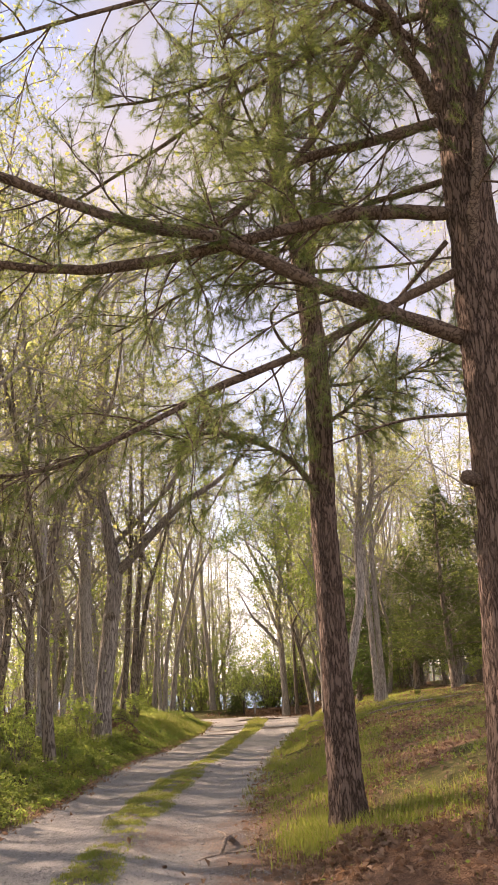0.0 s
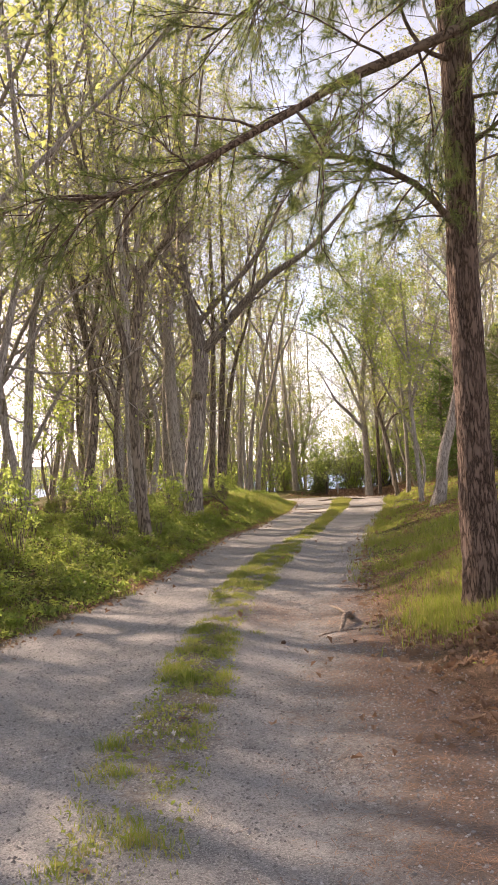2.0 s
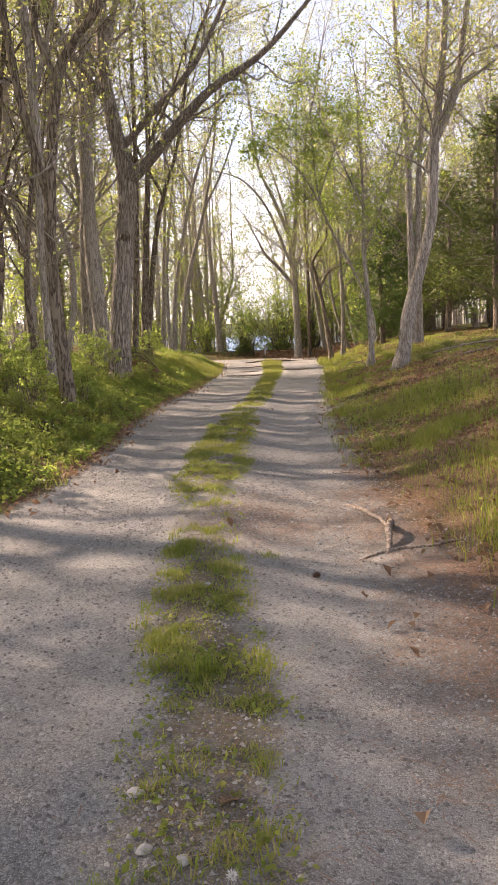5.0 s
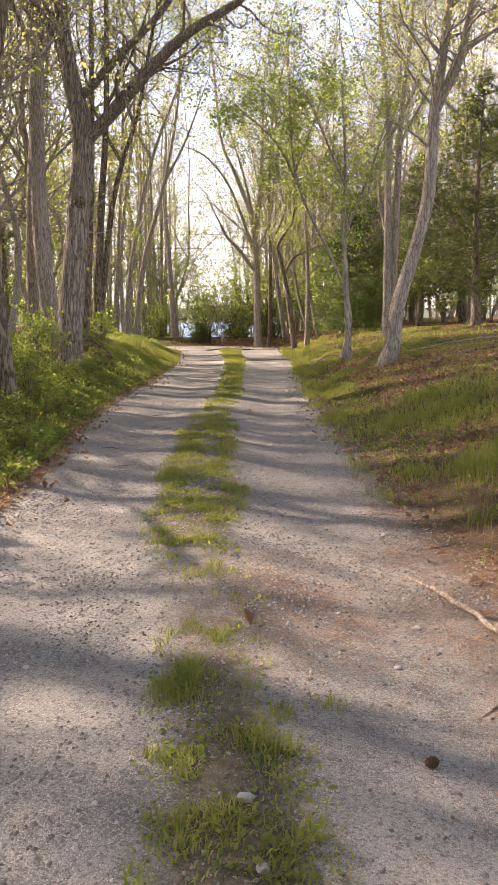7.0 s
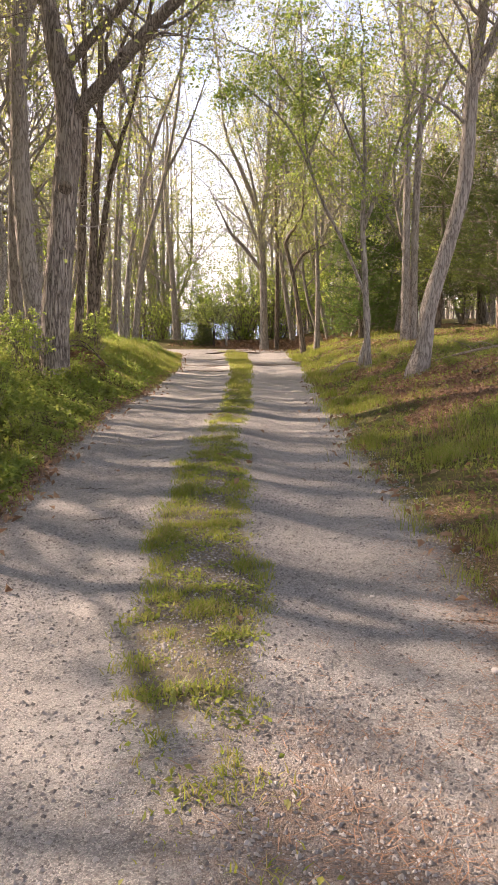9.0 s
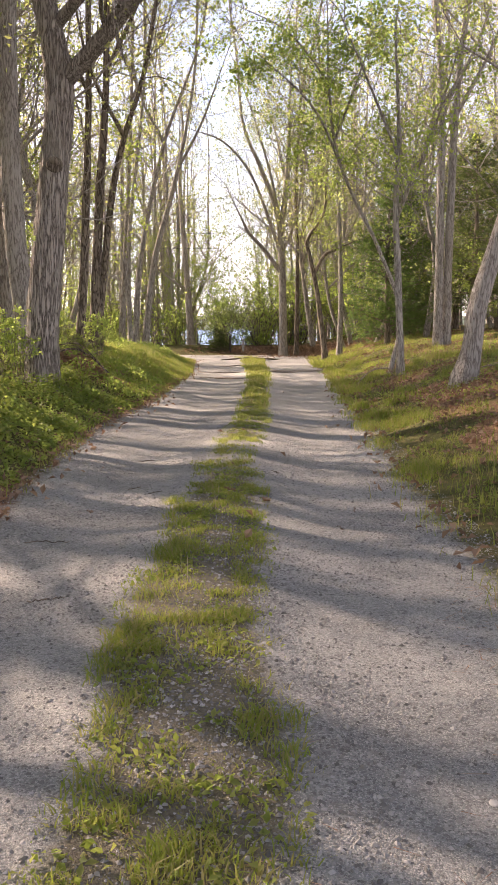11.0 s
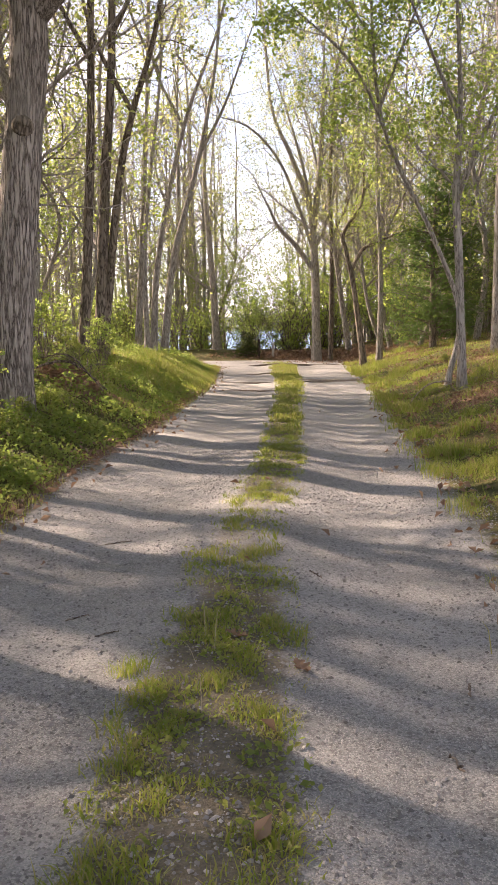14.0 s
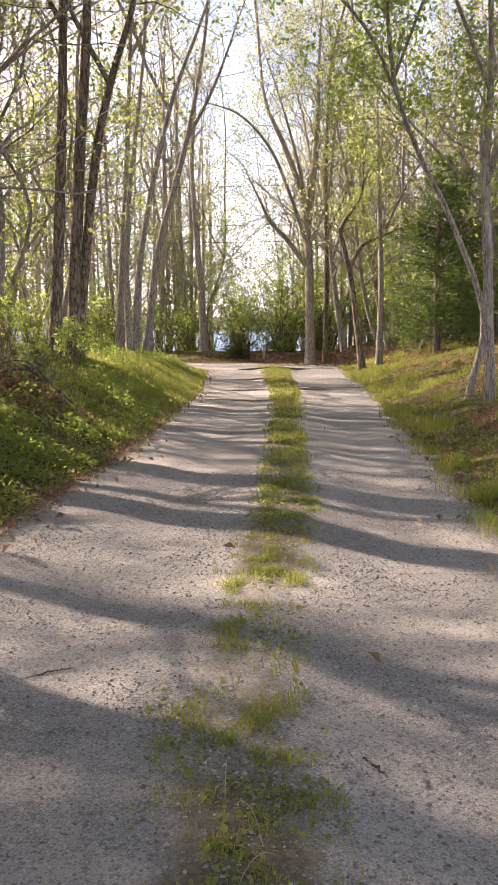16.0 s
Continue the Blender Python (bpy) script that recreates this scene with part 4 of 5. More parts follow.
# ---- the woods ----
def wood_tree(name, label, seed, height, r, leaf_mat, bark_mat, per_twig=7, forks=2):
    """A forest tree for repeats: bare lower trunk, rising limbs, thin spring leaves."""
    rng = np.random.default_rng(seed)
    root = thing(name, (0, 0, 0), label, "tree", "trees of the wood")
    top = [(0, 0, -0.2, r * 1.25)]
    x = y = 0.0
    for w in (0.15, 0.35, 0.55, 0.75, 1.0):
        x, y = x + rng.normal() * 0.5, y + rng.normal() * 0.5
        top.append((x, y, height * w, max(r * (1 - 0.9 * w), 0.015)))
    path = spline(top, 26)
    wood, tips, fine = Soup(), [], Soup()
    tube(wood, path[:, :3], path[:, 3], 9)
    for k in range(forks):
        i = int(26 * rng.uniform(0.22, 0.4))
        az = rng.uniform(0, 6.28)
        d = np.array((math.cos(az) * 0.8, math.sin(az) * 0.8, 1.0))
        branch(wood, path[i, :3], d, height * rng.uniform(0.4, 0.6), path[i, 3] * 0.7, 0, 3, rng, tips, 0.05, (7, 4, 4), 0.16, 0.35, 0.42)
    for k in range(20):
        u = 0.2 + 0.78 * (k + rng.uniform()) / 20
        i = min(int(u * 25), 24)
        az = k * 2.4 + rng.uniform(-0.5, 0.5)
        d = np.array((math.cos(az), math.sin(az), rng.uniform(0.4, 1.1)))
        branch(wood, path[i, :3], d, height * 0.27 * rng.uniform(0.6, 1.2) * (1.2 - 0.6 * u), max(path[i, 3] * 0.4, 0.018), 1, 3, rng, tips, 0.03, (0, 5, 4), 0.28, 0.3, 0.55)
    part("trunk", wood, bark_mat, root)
    leaves = Soup()
    scatter_leaves(leaves, leaf_points(tips, per_twig, 0.15, rng), 0.095, rng)
    part("crown", leaves, leaf_mat, root)
    return root


KINDS = [wood_tree("wood_tree", "slender grey tree with thin yellow-green spring leaves", 61, 19, 0.11, LEAF_SPRING, BARK_GREY, 3),
         wood_tree("wood_tree", "forked grey tree with sparse young leaves", 62, 17, 0.1, LEAF_SPRING, BARK_GREY, 3, 3),
         wood_tree("wood_tree", "tall thin tree with a light airy crown", 63, 21, 0.115, LEAF_SPRING, BARK_GREY, 3, 1),
         wood_tree("wood_tree", "young tree in fresh green leaf", 64, 10, 0.07, LEAF_GREEN, BARK_GREY, 6, 2),
         wood_tree("wood_tree", "dark-barked tree with yellowing spring leaves", 65, 18, 0.1, LEAF_SPRING, BARK_DARK, 3, 2)]


def plant_woods():
    rng = np.random.default_rng(7)
    taken = [(-4.4, 24), (-5.2, 26.6), (-4.5, 18.3), (-5.4, 21), (-5.7, 27), (-8.6, 22), (-5.1, 33.3), (-4.8, 42), (-3.2, 54), (1.3, 50), (4.9, 35), (5, 43.6), (8.2, 35.5)]
    first = set()

    def put(x, y, kind=None, s=1.0):
        k = rng.choice([0, 1, 2, 3, 4], p=[0.27, 0.22, 0.24, 0.12, 0.15]) if kind is None else kind
        across = y - 0.695 * (-1.4 - x)
        if x < -8 and s < 1.04 and (8.0 < across < 13.4 or 19.4 < across < 21.6):
            return
        if y > 53 and -3.2 < x < 1.5 and k != 3:
            return
        if any((x - a) ** 2 + (y - b) ** 2 < 1.3 for a, b in taken):
            return
        taken.append((x, y))
        m = pose(x, y, gz(x, y), rng.normal() * 2.5, rng.normal() * 2.5, rng.uniform(0, 360)) @ Matrix.Scale(s * rng.uniform(0.82, 1.18), 4)
        if k in first:
            copy_thing(KINDS[k], m)
        else:
            first.add(k)
            KINDS[k].matrix_basis = m

    for _ in range(34):
        put(rng.uniform(-14, -6), rng.uniform(12, 50))
    for _ in range(13):
        put(rng.uniform(-22, -9), rng.uniform(8, 66))
    for _ in range(9):
        put(rng.uniform(-20, -9), rng.uniform(7, 42), int(rng.choice([0, 1, 4])), 0.95)
    for _ in range(6):
        put(rng.uniform(-20, -9), rng.uniform(14, 40), 3, 0.9)
    for _ in range(16):
        put(rng.uniform(-12, 10), rng.uniform(57, 72))
    for _ in range(16):
        put(rng.uniform(-9, 8), rng.uniform(54.5, 64), 3, 0.75)
    for _ in range(16):
        put(rng.uniform(6, 22), rng.uniform(38, 66))
    for _ in range(5):
        put(rng.uniform(13, 24), rng.uniform(8, 34))
    for _ in range(4):
        put(rng.uniform(-12, 9), rng.uniform(-18, -7))
    for x, y, k in ((-6.6, 16.3, 0), (-7.4, 19.4, 1), (-6.3, 23.4, 4), (-7.0, 25.5, 2), (-9.5, 28.5, 0), (-7.5, 31, 1), (-8.8, 35, 4), (-6.6, 37.5, 0)):
        put(x, y, k, 1.05)
    for x, y in ((-7.5, 6.5), (-9.5, 9.5), (-6.8, 11.5), (-11, 3), (-8.5, 1), (3.9, 47.5), (3.0, 52.5), (4.6, 50.5), (-1.6, 64), (0.6, 60)):
        put(x, y)
    # trees added far out on the sun's side to throw shade across the drive
    for x, y, k in ((-13.0, 12.2, 0), (-14.5, 14.0, 1), (-12.5, 14.6, 1), (-16.5, 15.6, 4), (-17.5, 18.0, 0), (-15.5, 17.2, 1), (-19.0, 19.2, 1), (-11.5, 11.0, 1), (-13.5, 15.9, 4),
                    (-13.5, 22.4, 1), (-15.0, 24.8, 0), (-17.0, 25.6, 1), (-14.2, 26.0, 4), (-18.5, 27.6, 1)):
        put(x, y, k, 1.06)
    for x, y, k, size in ((-8.6, 21.2, 1, 1.4), (-10.2, 24.4, 0, 1.35), (-7.2, 22.6, 4, 1.25)):
        put(x, y, k, size)
    for _ in range(14):
        put(rng.uniform(5, 13), rng.uniform(46, 66), int(rng.choice([0, 1, 1, 2])), 1.0)
    for _ in range(18):
        put(rng.uniform(-4, 7), rng.uniform(60, 78), int(rng.choice([0, 1, 4])), 0.95)
    for _ in range(3):
        put(rng.uniform(7, 13), rng.uniform(30, 42), int(rng.choice([0, 1, 2])), 1.0)


plant_woods()


# ---- the far woods ----
def build_far_woods():
    """Countless thin trees beyond the nearer ones."""
    rng = np.random.default_rng(17)
    wood, leaves = Soup(), []
    spots = [(rng.uniform(-44, -21), rng.uniform(14, 92)) for _ in range(34)]
    spots += [(rng.uniform(-30, 34), rng.uniform(66, 105)) for _ in range(170)]
    spots += [(rng.uniform(-18, -3.4), rng.uniform(55, 72)) for _ in range(42)]
    spots += [(rng.uniform(2.4, 14), rng.uniform(54, 70)) for _ in range(30)]
    spots += [(rng.uniform(-40, 2), rng.uniform(74, 112)) for _ in range(40)]
    spots += [(rng.uniform(13, 40), rng.uniform(32, 90)) for _ in range(80)]
    for x, y in spots:
        if y > 60 and -3.8 < x < 2.0:
            continue
        z = gz(x, y)
        h = rng.uniform(11, 21)
        lean = rng.normal(size=2) * 0.9
        path = spline([(x, y, z - 0.2, 0.11), (x + lean[0] * 0.3, y + lean[1] * 0.3, z + h * 0.4, 0.085), (x + lean[0] * 0.4, y + lean[1] * 0.6, z + h * 0.7, 0.05), (x + lean[0], y + lean[1], z + h, 0.02)], 8)
        tube(wood, path[:, :3], path[:, 3], 5, cap=False)
        for k in range(15):
            i = rng.integers(1, 7)
            c = path[i, :3] + (path[i + 1, :3] - path[i, :3]) * rng.uniform() if i < 7 else path[i, :3]
            az = rng.uniform(0, 6.283)
            ln = rng.uniform(1.4, 3.8) * (1.2 - i / 9)
            d = unit(np.array((math.cos(az), math.sin(az), rng.uniform(0.35, 1.3))))
            e = c + d * ln + rng.normal(size=3) * 0.25
            tube(wood, np.array([c, (c + e) / 2 + rng.normal(size=3) * 0.12, e]), [0.045, 0.03, 0.012], 3, cap=False)
            for _ in range(4):
                a = c + (e - c) * rng.uniform(0.35, 1)
                b = a + unit(d + rng.normal(size=3) * 0.6) * rng.uniform(0.5, 1.3)
                tube(wood, np.array([a, b]), [0.016, 0.006], 3, cap=False)
                leaves.append(a + (b - a) * rng.uniform(0.2, 1.1, (3, 1)) + rng.normal(size=(3, 3)) * 0.25)
    stuff("far_woods", wood, BARK_GREY, "dense thin grey trunks of the woods beyond", "woods")
    green = Soup()
    scatter_leaves(green, np.concatenate(leaves), 0.125, rng)
    stuff("far_foliage", green, LEAF_SPRING, "pale spring leaves of the woods beyond", "foliage")


build_far_woods()


# ---- shrubs ----
def shrub(name, label, seed, height, spread, stems, leaf, count, mat, low=0.3):
    rng = np.random.default_rng(seed)
    root = thing(name, (0, 0, 0), label, "shrub", "shrubs on the bank")
    wood, pts = Soup(), []
    for _ in range(stems):
        a, lean = rng.uniform(0, 6.28), rng.uniform(0.1, 0.9) * spread
        h = height * rng.uniform(0.6, 1.1)
        e = np.array((math.cos(a) * lean, math.sin(a) * lean, h))
        line = np.array([e * (0.1, 0.1, 0) - (0, 0, 0.05), e * (0.45, 0.45, 0.5) + rng.normal(size=3) * 0.04, e * (0.8, 0.8, 0.85) + rng.normal(size=3) * 0.05, e])
        tube(wood, line, [0.009, 0.007, 0.005, 0.003], 4, cap=False)
        for _ in range(4):
            w = rng.uniform(low, 1)
            q = line[1] + (line[3] - line[1]) * w
            g = q + rng.normal(size=3) * (0.16, 0.16, 0.1) * spread
            tube(wood, np.array([q, g]), [0.004, 0.002], 3, cap=False)
            m = count // (stems * 4)
            pts.append(q + (g - q) * rng.uniform(0.2, 1.15, (m, 1)) + rng.normal(size=(m, 3)) * 0.06 * spread)
    tagged(part("stemwork", wood, BARK_DARK, root), kind="stuff")
    leaves = Soup()
    scatter_leaves(leaves, np.concatenate(pts), leaf, rng, 0.8)
    part("foliage", leaves, mat, root)
    return root


SHRUBS = [shrub("shrub", "low tangled shrub with small dull green leaves", 71, 0.75, 0.55, 16, 0.042, 1000, LEAF_SHRUB),
          shrub("shrub", "fresh bright green leafy shrub", 72, 0.95, 0.6, 13, 0.052, 800, LEAF_GREEN),
          shrub("shrub", "spreading ground-hugging leafy shrub", 73, 0.42, 0.6, 18, 0.042, 950, LEAF_SHRUB),
          shrub("shrub", "tall open shrub with yellow-green leaves", 74, 1.9, 0.7, 14, 0.075, 600, LEAF_FRESH),
          shrub("thicket", "airy thicket of thin stems with pale young leaves", 75, 4.2, 1.5, 13, 0.095, 760, LEAF_FRESH),
          shrub("thicket", "leafy green thicket of thin stems", 76, 3.2, 1.4, 13, 0.085, 900, LEAF_FRESH),
          shrub("shrub", "loose airy bush with pale young leaves", 77, 1.7, 1.3, 16, 0.08, 330, LEAF_FRESH, -0.9)]


def plant_shrubs():
    rng = np.random.default_rng(9)
    first = set()

    def put(k, x, y, s):
        if (x + 4.35) ** 2 + (y - 26.4) ** 2 < 1.6:
            return
        m = pose(x, y, gz(x, y) - 0.02, 0, 0, rng.uniform(0, 360)) @ Matrix.Diagonal((s, s, s * rng.uniform(0.8, 1.2), 1))
        if k in first:
            copy_thing(SHRUBS[k], m)
        else:
            first.add(k)
            SHRUBS[k].matrix_basis = m

    for _ in range(105):
        y = rng.uniform(7, 28)
        d = 0.35 + 5.0 * rng.uniform() ** 1.5
        put(int(rng.choice([0, 1, 2], p=[0.35, 0.35, 0.3])), float(left_x(y)) - d, y, (0.5 if d < 0.9 else 1.05) * (0.62 if y > 18.5 else 1.0) * rng.uniform(0.75, 1.2))
    for _ in range(18):
        y = rng.uniform(10, 19)
        put(int(rng.choice([1, 3])), float(left_x(y)) - rng.uniform(1.9, 4.5), y, rng.uniform(0.7, 1.05))
    for _ in range(12):
        y = rng.uniform(19, 26)
        put(int(rng.choice([0, 3])), float(left_x(y)) - rng.uniform(2.6, 5.5), y, rng.uniform(0.6, 0.9))
    for _ in range(26):
        y = rng.uniform(26, 46)
        put(int(rng.choice([0, 1, 2])), float(left_x(y)) - rng.uniform(1.3, 7), y, rng.uniform(0.6, 1.1))
    for _ in range(22):
        put(int(rng.choice([4, 4, 5])), rng.uniform(-13, 5.5), rng.uniform(54.5, 64), rng.uniform(0.7, 1.35))
    for _ in range(16):
        put(6, rng.uniform(-13, 6.0), rng.uniform(54.5, 59), rng.uniform(0.9, 1.6))
    for _ in range(34):
        x = rng.uniform(-10, 9)
        if not -2.9 < x < -2.0:
            put(6, x, rng.uniform(53.2, 56.5), rng.uniform(0.7, 1.3))
    for _ in range(16):
        put(int(rng.choice([0, 1, 3])), rng.uniform(-6.6, -4.3), rng.uniform(28.8, 34), rng.uniform(0.5, 0.9))
    for x, y, k in ((-4.95, 23.4, 3), (-4.1, 23.45, 0), (-4.6, 23.2, 3), (-5.2, 24.6, 3), (-3.9, 24.8, 0), (-4.2, 17.5, 1), (-3.95, 18.0, 1), (-4.8, 17.7, 3), (-4.3, 18.9, 3), (-4.6, 16.4, 3), (-5.3, 17.2, 3), (-4.2, 15.6, 1)):
        put(k, x, y, rng.uniform(0.6, 0.85))
    for _ in range(24):
        put(int(rng.choice([3, 5, 5, 4])), rng.uniform(3.4, 13), rng.uniform(44, 55), rng.uniform(0.6, 1.1))
    for _ in range(10):
        y = rng.uniform(20, 36)
        put(2, float(right_x(y)) + rng.uniform(0.8, 5), y, rng.uniform(0.35, 0.7))
    for _ in range(20):
        put(int(rng.choice([3, 5])), rng.uniform(7, 17), rng.uniform(37, 47), rng.uniform(0.6, 1.0))
    for _ in range(30):
        put(int(rng.choice([3, 4, 5])), rng.uniform(-24, -8), rng.uniform(14, 60), rng.uniform(0.7, 1.2))


plant_shrubs()


# ---- grass ----
def blades(soup, x, y, height, width, rng, lean=0.45, fine=True):
    n = len(x)
    base = np.stack([x, y, ground_z(x, y) - 0.01], -1)
    a = rng.uniform(0, 2 * np.pi, n)
    across = np.stack([np.cos(a), np.sin(a), 0 * a], -1) * (width * rng.uniform(0.6, 1.3, n))[:, None] / 2
    b = rng.uniform(0, 2 * np.pi, n)
    bend = np.stack([np.cos(b), np.sin(b), 0 * b], -1) * (height * lean * rng.uniform(0.1, 1.3, n))[:, None]
    up = np.stack([0 * a, 0 * a, height * rng.uniform(0.55, 1.15, n)], -1)
    if fine:
        mid = base + up * 0.6 + bend * 0.3
        verts = np.stack([base - across, base + across, mid + across * 0.7, mid - across * 0.7, base + up * 0.95 + bend], 1).reshape(-1, 3)
        k = np.arange(n)[:, None] * 5
        soup.add(verts, k + (0, 1, 2, 3), k + (3, 2, 4))
    else:
        verts = np.stack([base - across, base + across, base + up + bend], 1).reshape(-1, 3)
        soup.add(verts, None, np.arange(3 * n).reshape(-1, 3))


def clumped(x, y, s, seed, low):
    return np.clip((lattice(x, y, s, seed) - low) / (1 - low), 0, 1)


def build_grass():
    rng = np.random.default_rng(5)
    soup = Soup()
    y = rng.uniform(2.5, 49, 300000)
    y = np.where(rng.uniform(size=len(y)) < 0.5, rng.uniform(2.5, 24, len(y)), y)
    x = centre_x(y) + rng.uniform(-0.62, 0.62, len(y))
    keep = rng.uniform(size=len(x)) < strip_amount(x, y) * (0.26 + 1.7 * clumped(x, y, 0.13, 31, 0.42)) * (0.4 + 0.9 * clumped(x, y, 0.5, 33, 0.25))
    x, y = x[keep], y[keep]
    h = 0.02 + 0.04 * clumped(x, y, 0.3, 32, 0.3) + 0.045 * clumped(x, y, 0.13, 31, 0.5)
    near = y < 24
    blades(soup, x[near], y[near], h[near], 0.0075, rng, 0.95)
    blades(soup, x[~near], y[~near], h[~near] * 1.5, 0.02, rng, 0.6, False)
    stuff("crown_grass", soup, GRASS, "short patchy grass along the drive's crown", "grass")
    # right verge
    soup = Soup()
    y = rng.uniform(5.0, 48, 320000)
    x = right_x(y) + rng.uniform(-0.25, 1, len(y)) ** 1 * 7.0 * rng.uniform(0, 1, len(y))
    d = x - right_x(y)
    amount = np.clip((d + 0.25) / 0.5, 0, 1) * (1 - 0.85 * litter_amount(x, y)) * (0.03 + 1.1 * clumped(x, y, 0.45, 41, 0.45)) * np.where(y < 12, np.clip((d - np.where(y < 8.4, 1.0, 0.2)) / 0.4, 0, 1), 1)
    keep = rng.uniform(size=len(x)) < amount
    x, y, d = x[keep], y[keep], d[keep]
    h = 0.04 + 0.09 * clumped(x, y, 0.9, 42, 0.4) + 0.2 * clumped(x, y, 0.45, 41, 0.65)
    near = y < 22
    blades(soup, x[near], y[near], h[near], 0.0065, rng, 0.75)
    blades(soup, x[~near], y[~near], h[~near], 0.018, rng, 0.6, False)
    # tall soft grass round the pine's foot
    for cx, cy, sx, sy, n, hh in ((0.95, 8.55, 0.4, 0.8, 4200, 0.16), (1.35, 10.6, 0.6, 0.9, 3000, 0.13), (1.8, 7.85, 0.6, 0.5, 2600, 0.16), (1.1, 12.8, 0.35, 0.4, 1500, 0.22), (1.6, 16.5, 0.9, 1.3, 2600, 0.2)):
        gx, gy = cx + rng.normal(size=n) * sx * 0.6, cy + rng.normal(size=n) * sy * 0.6
        blades(soup, gx, gy, hh * rng.uniform(0.6, 1.1, n), 0.008, rng, 0.5)
    stuff("verge_grass", soup, GRASS, "spring grass and tall tufts on the verge", "grass")
    # left bank
    soup = Soup()
    y = rng.uniform(5, 47, 170000)
    d = rng.uniform(-0.15, 3.2, len(y)) * rng.uniform(0.1, 1, len(y))
    x = left_x(y) - d
    tall = np.exp(-(((y - 36.5) / 5.0) ** 2)) * np.exp(-(((d - 1.4) / 1.2) ** 2))
    amount = np.clip((d + 0.1) / 0.35, 0, 1) * (0.04 + 0.8 * clumped(x, y, 0.45, 51, 0.45)) + tall
    keep = rng.uniform(size=len(x)) < amount
    x, y, tall = x[keep], y[keep], tall[keep]
    h = 0.06 + 0.1 * clumped(x, y, 0.8, 52, 0.3) + 0.2 * tall
    near = y < 32
    blades(soup, x[near], y[near], h[near] * rng.uniform(0.6, 1.5, near.sum()), 0.0085, rng, 0.75)
    blades(soup, x[~near], y[~near], h[~near], 0.018, rng, 0.6, False)
    stuff("bank_grass", soup, GRASS, "bright grass edging the shrubby bank", "grass")


build_grass()


# ---- low weeds ----
def build_ground_cover():
    rng = np.random.default_rng(6)

    def cover(name, x, y, high, size, mat, label):
        soup = Soup()
        c = np.stack([x, y, ground_z(x, y) + high * rng.uniform(0.1, 1, len(x))], -1)
        scatter_leaves(soup, c, size, rng, 1.6, 0.18)
        stuff(name, soup, mat, label, "weeds")

    y = rng.uniform(5, 48, 150000)
    y = np.where(rng.uniform(size=len(y)) < 0.5, rng.uniform(7, 28, len(y)), y)
    d = 4.5 * rng.uniform(size=len(y)) ** 1.6 + 0.12
    x = left_x(y) - d
    keep = rng.uniform(size=len(x)) < (0.1 + 0.9 * clumped(x, y, 0.5, 81, 0.35)) * np.clip(d / 0.5, 0.1, 1)
    x, y, d = x[keep], y[keep], d[keep]
    cover("bank_weeds", x, y, 0.06 + 0.2 * np.clip(d / 1.5, 0, 1) * clumped(x, y, 0.8, 82, 0.2), 0.046, LEAF_SHRUB, "low leafy weeds covering the bank")
    y = rng.uniform(9, 47, 120000)
    d = 3.6 * rng.uniform(size=len(y)) ** 1.3 + 0.2
    x = left_x(y) - d
    keep = rng.uniform(size=len(x)) < 1.2 * clumped(x, y, 0.38, 88, 0.5)
    x, y, d = x[keep], y[keep], d[keep]
    cover("bank_plants", x, y, 0.08 + 0.3 * np.clip(d, 0, 1) * clumped(x, y, 0.38, 88, 0.5), 0.05, LEAF_GREEN, "bright broad-leaved weeds in clumps on the bank")
    y = rng.uniform(5.5, 46, 140000)
    d = 6.0 * rng.uniform(size=len(y)) ** 1.3 + 0.05
    x = right_x(y) + d
    keep = rng.uniform(size=len(x)) < (0.05 + 0.7 * clumped(x, y, 0.6, 84, 0.4)) * np.clip(d / 0.6, 0.1, 1) * np.maximum(np.clip((y - 9.5) / 3, 0.05, 1), np.clip((d - 0.9) / 0.6, 0, 1))
    cover("verge_weeds", x[keep], y[keep], 0.08, 0.034, LEAF_SHRUB, "low leafy weeds in the verge grass")
    y = rng.uniform(3, 26, 40000)
    x = centre_x(y) + rng.uniform(-0.5, 0.5, len(y))
    keep = rng.uniform(size=len(x)) < strip_amount(x, y) * 1.5 * clumped(x, y, 0.2, 86, 0.42)
    cover("crown_weeds", x[keep], y[keep], 0.03, 0.026, LEAF_SHRUB, "tiny weeds among the crown grass")


build_ground_cover()


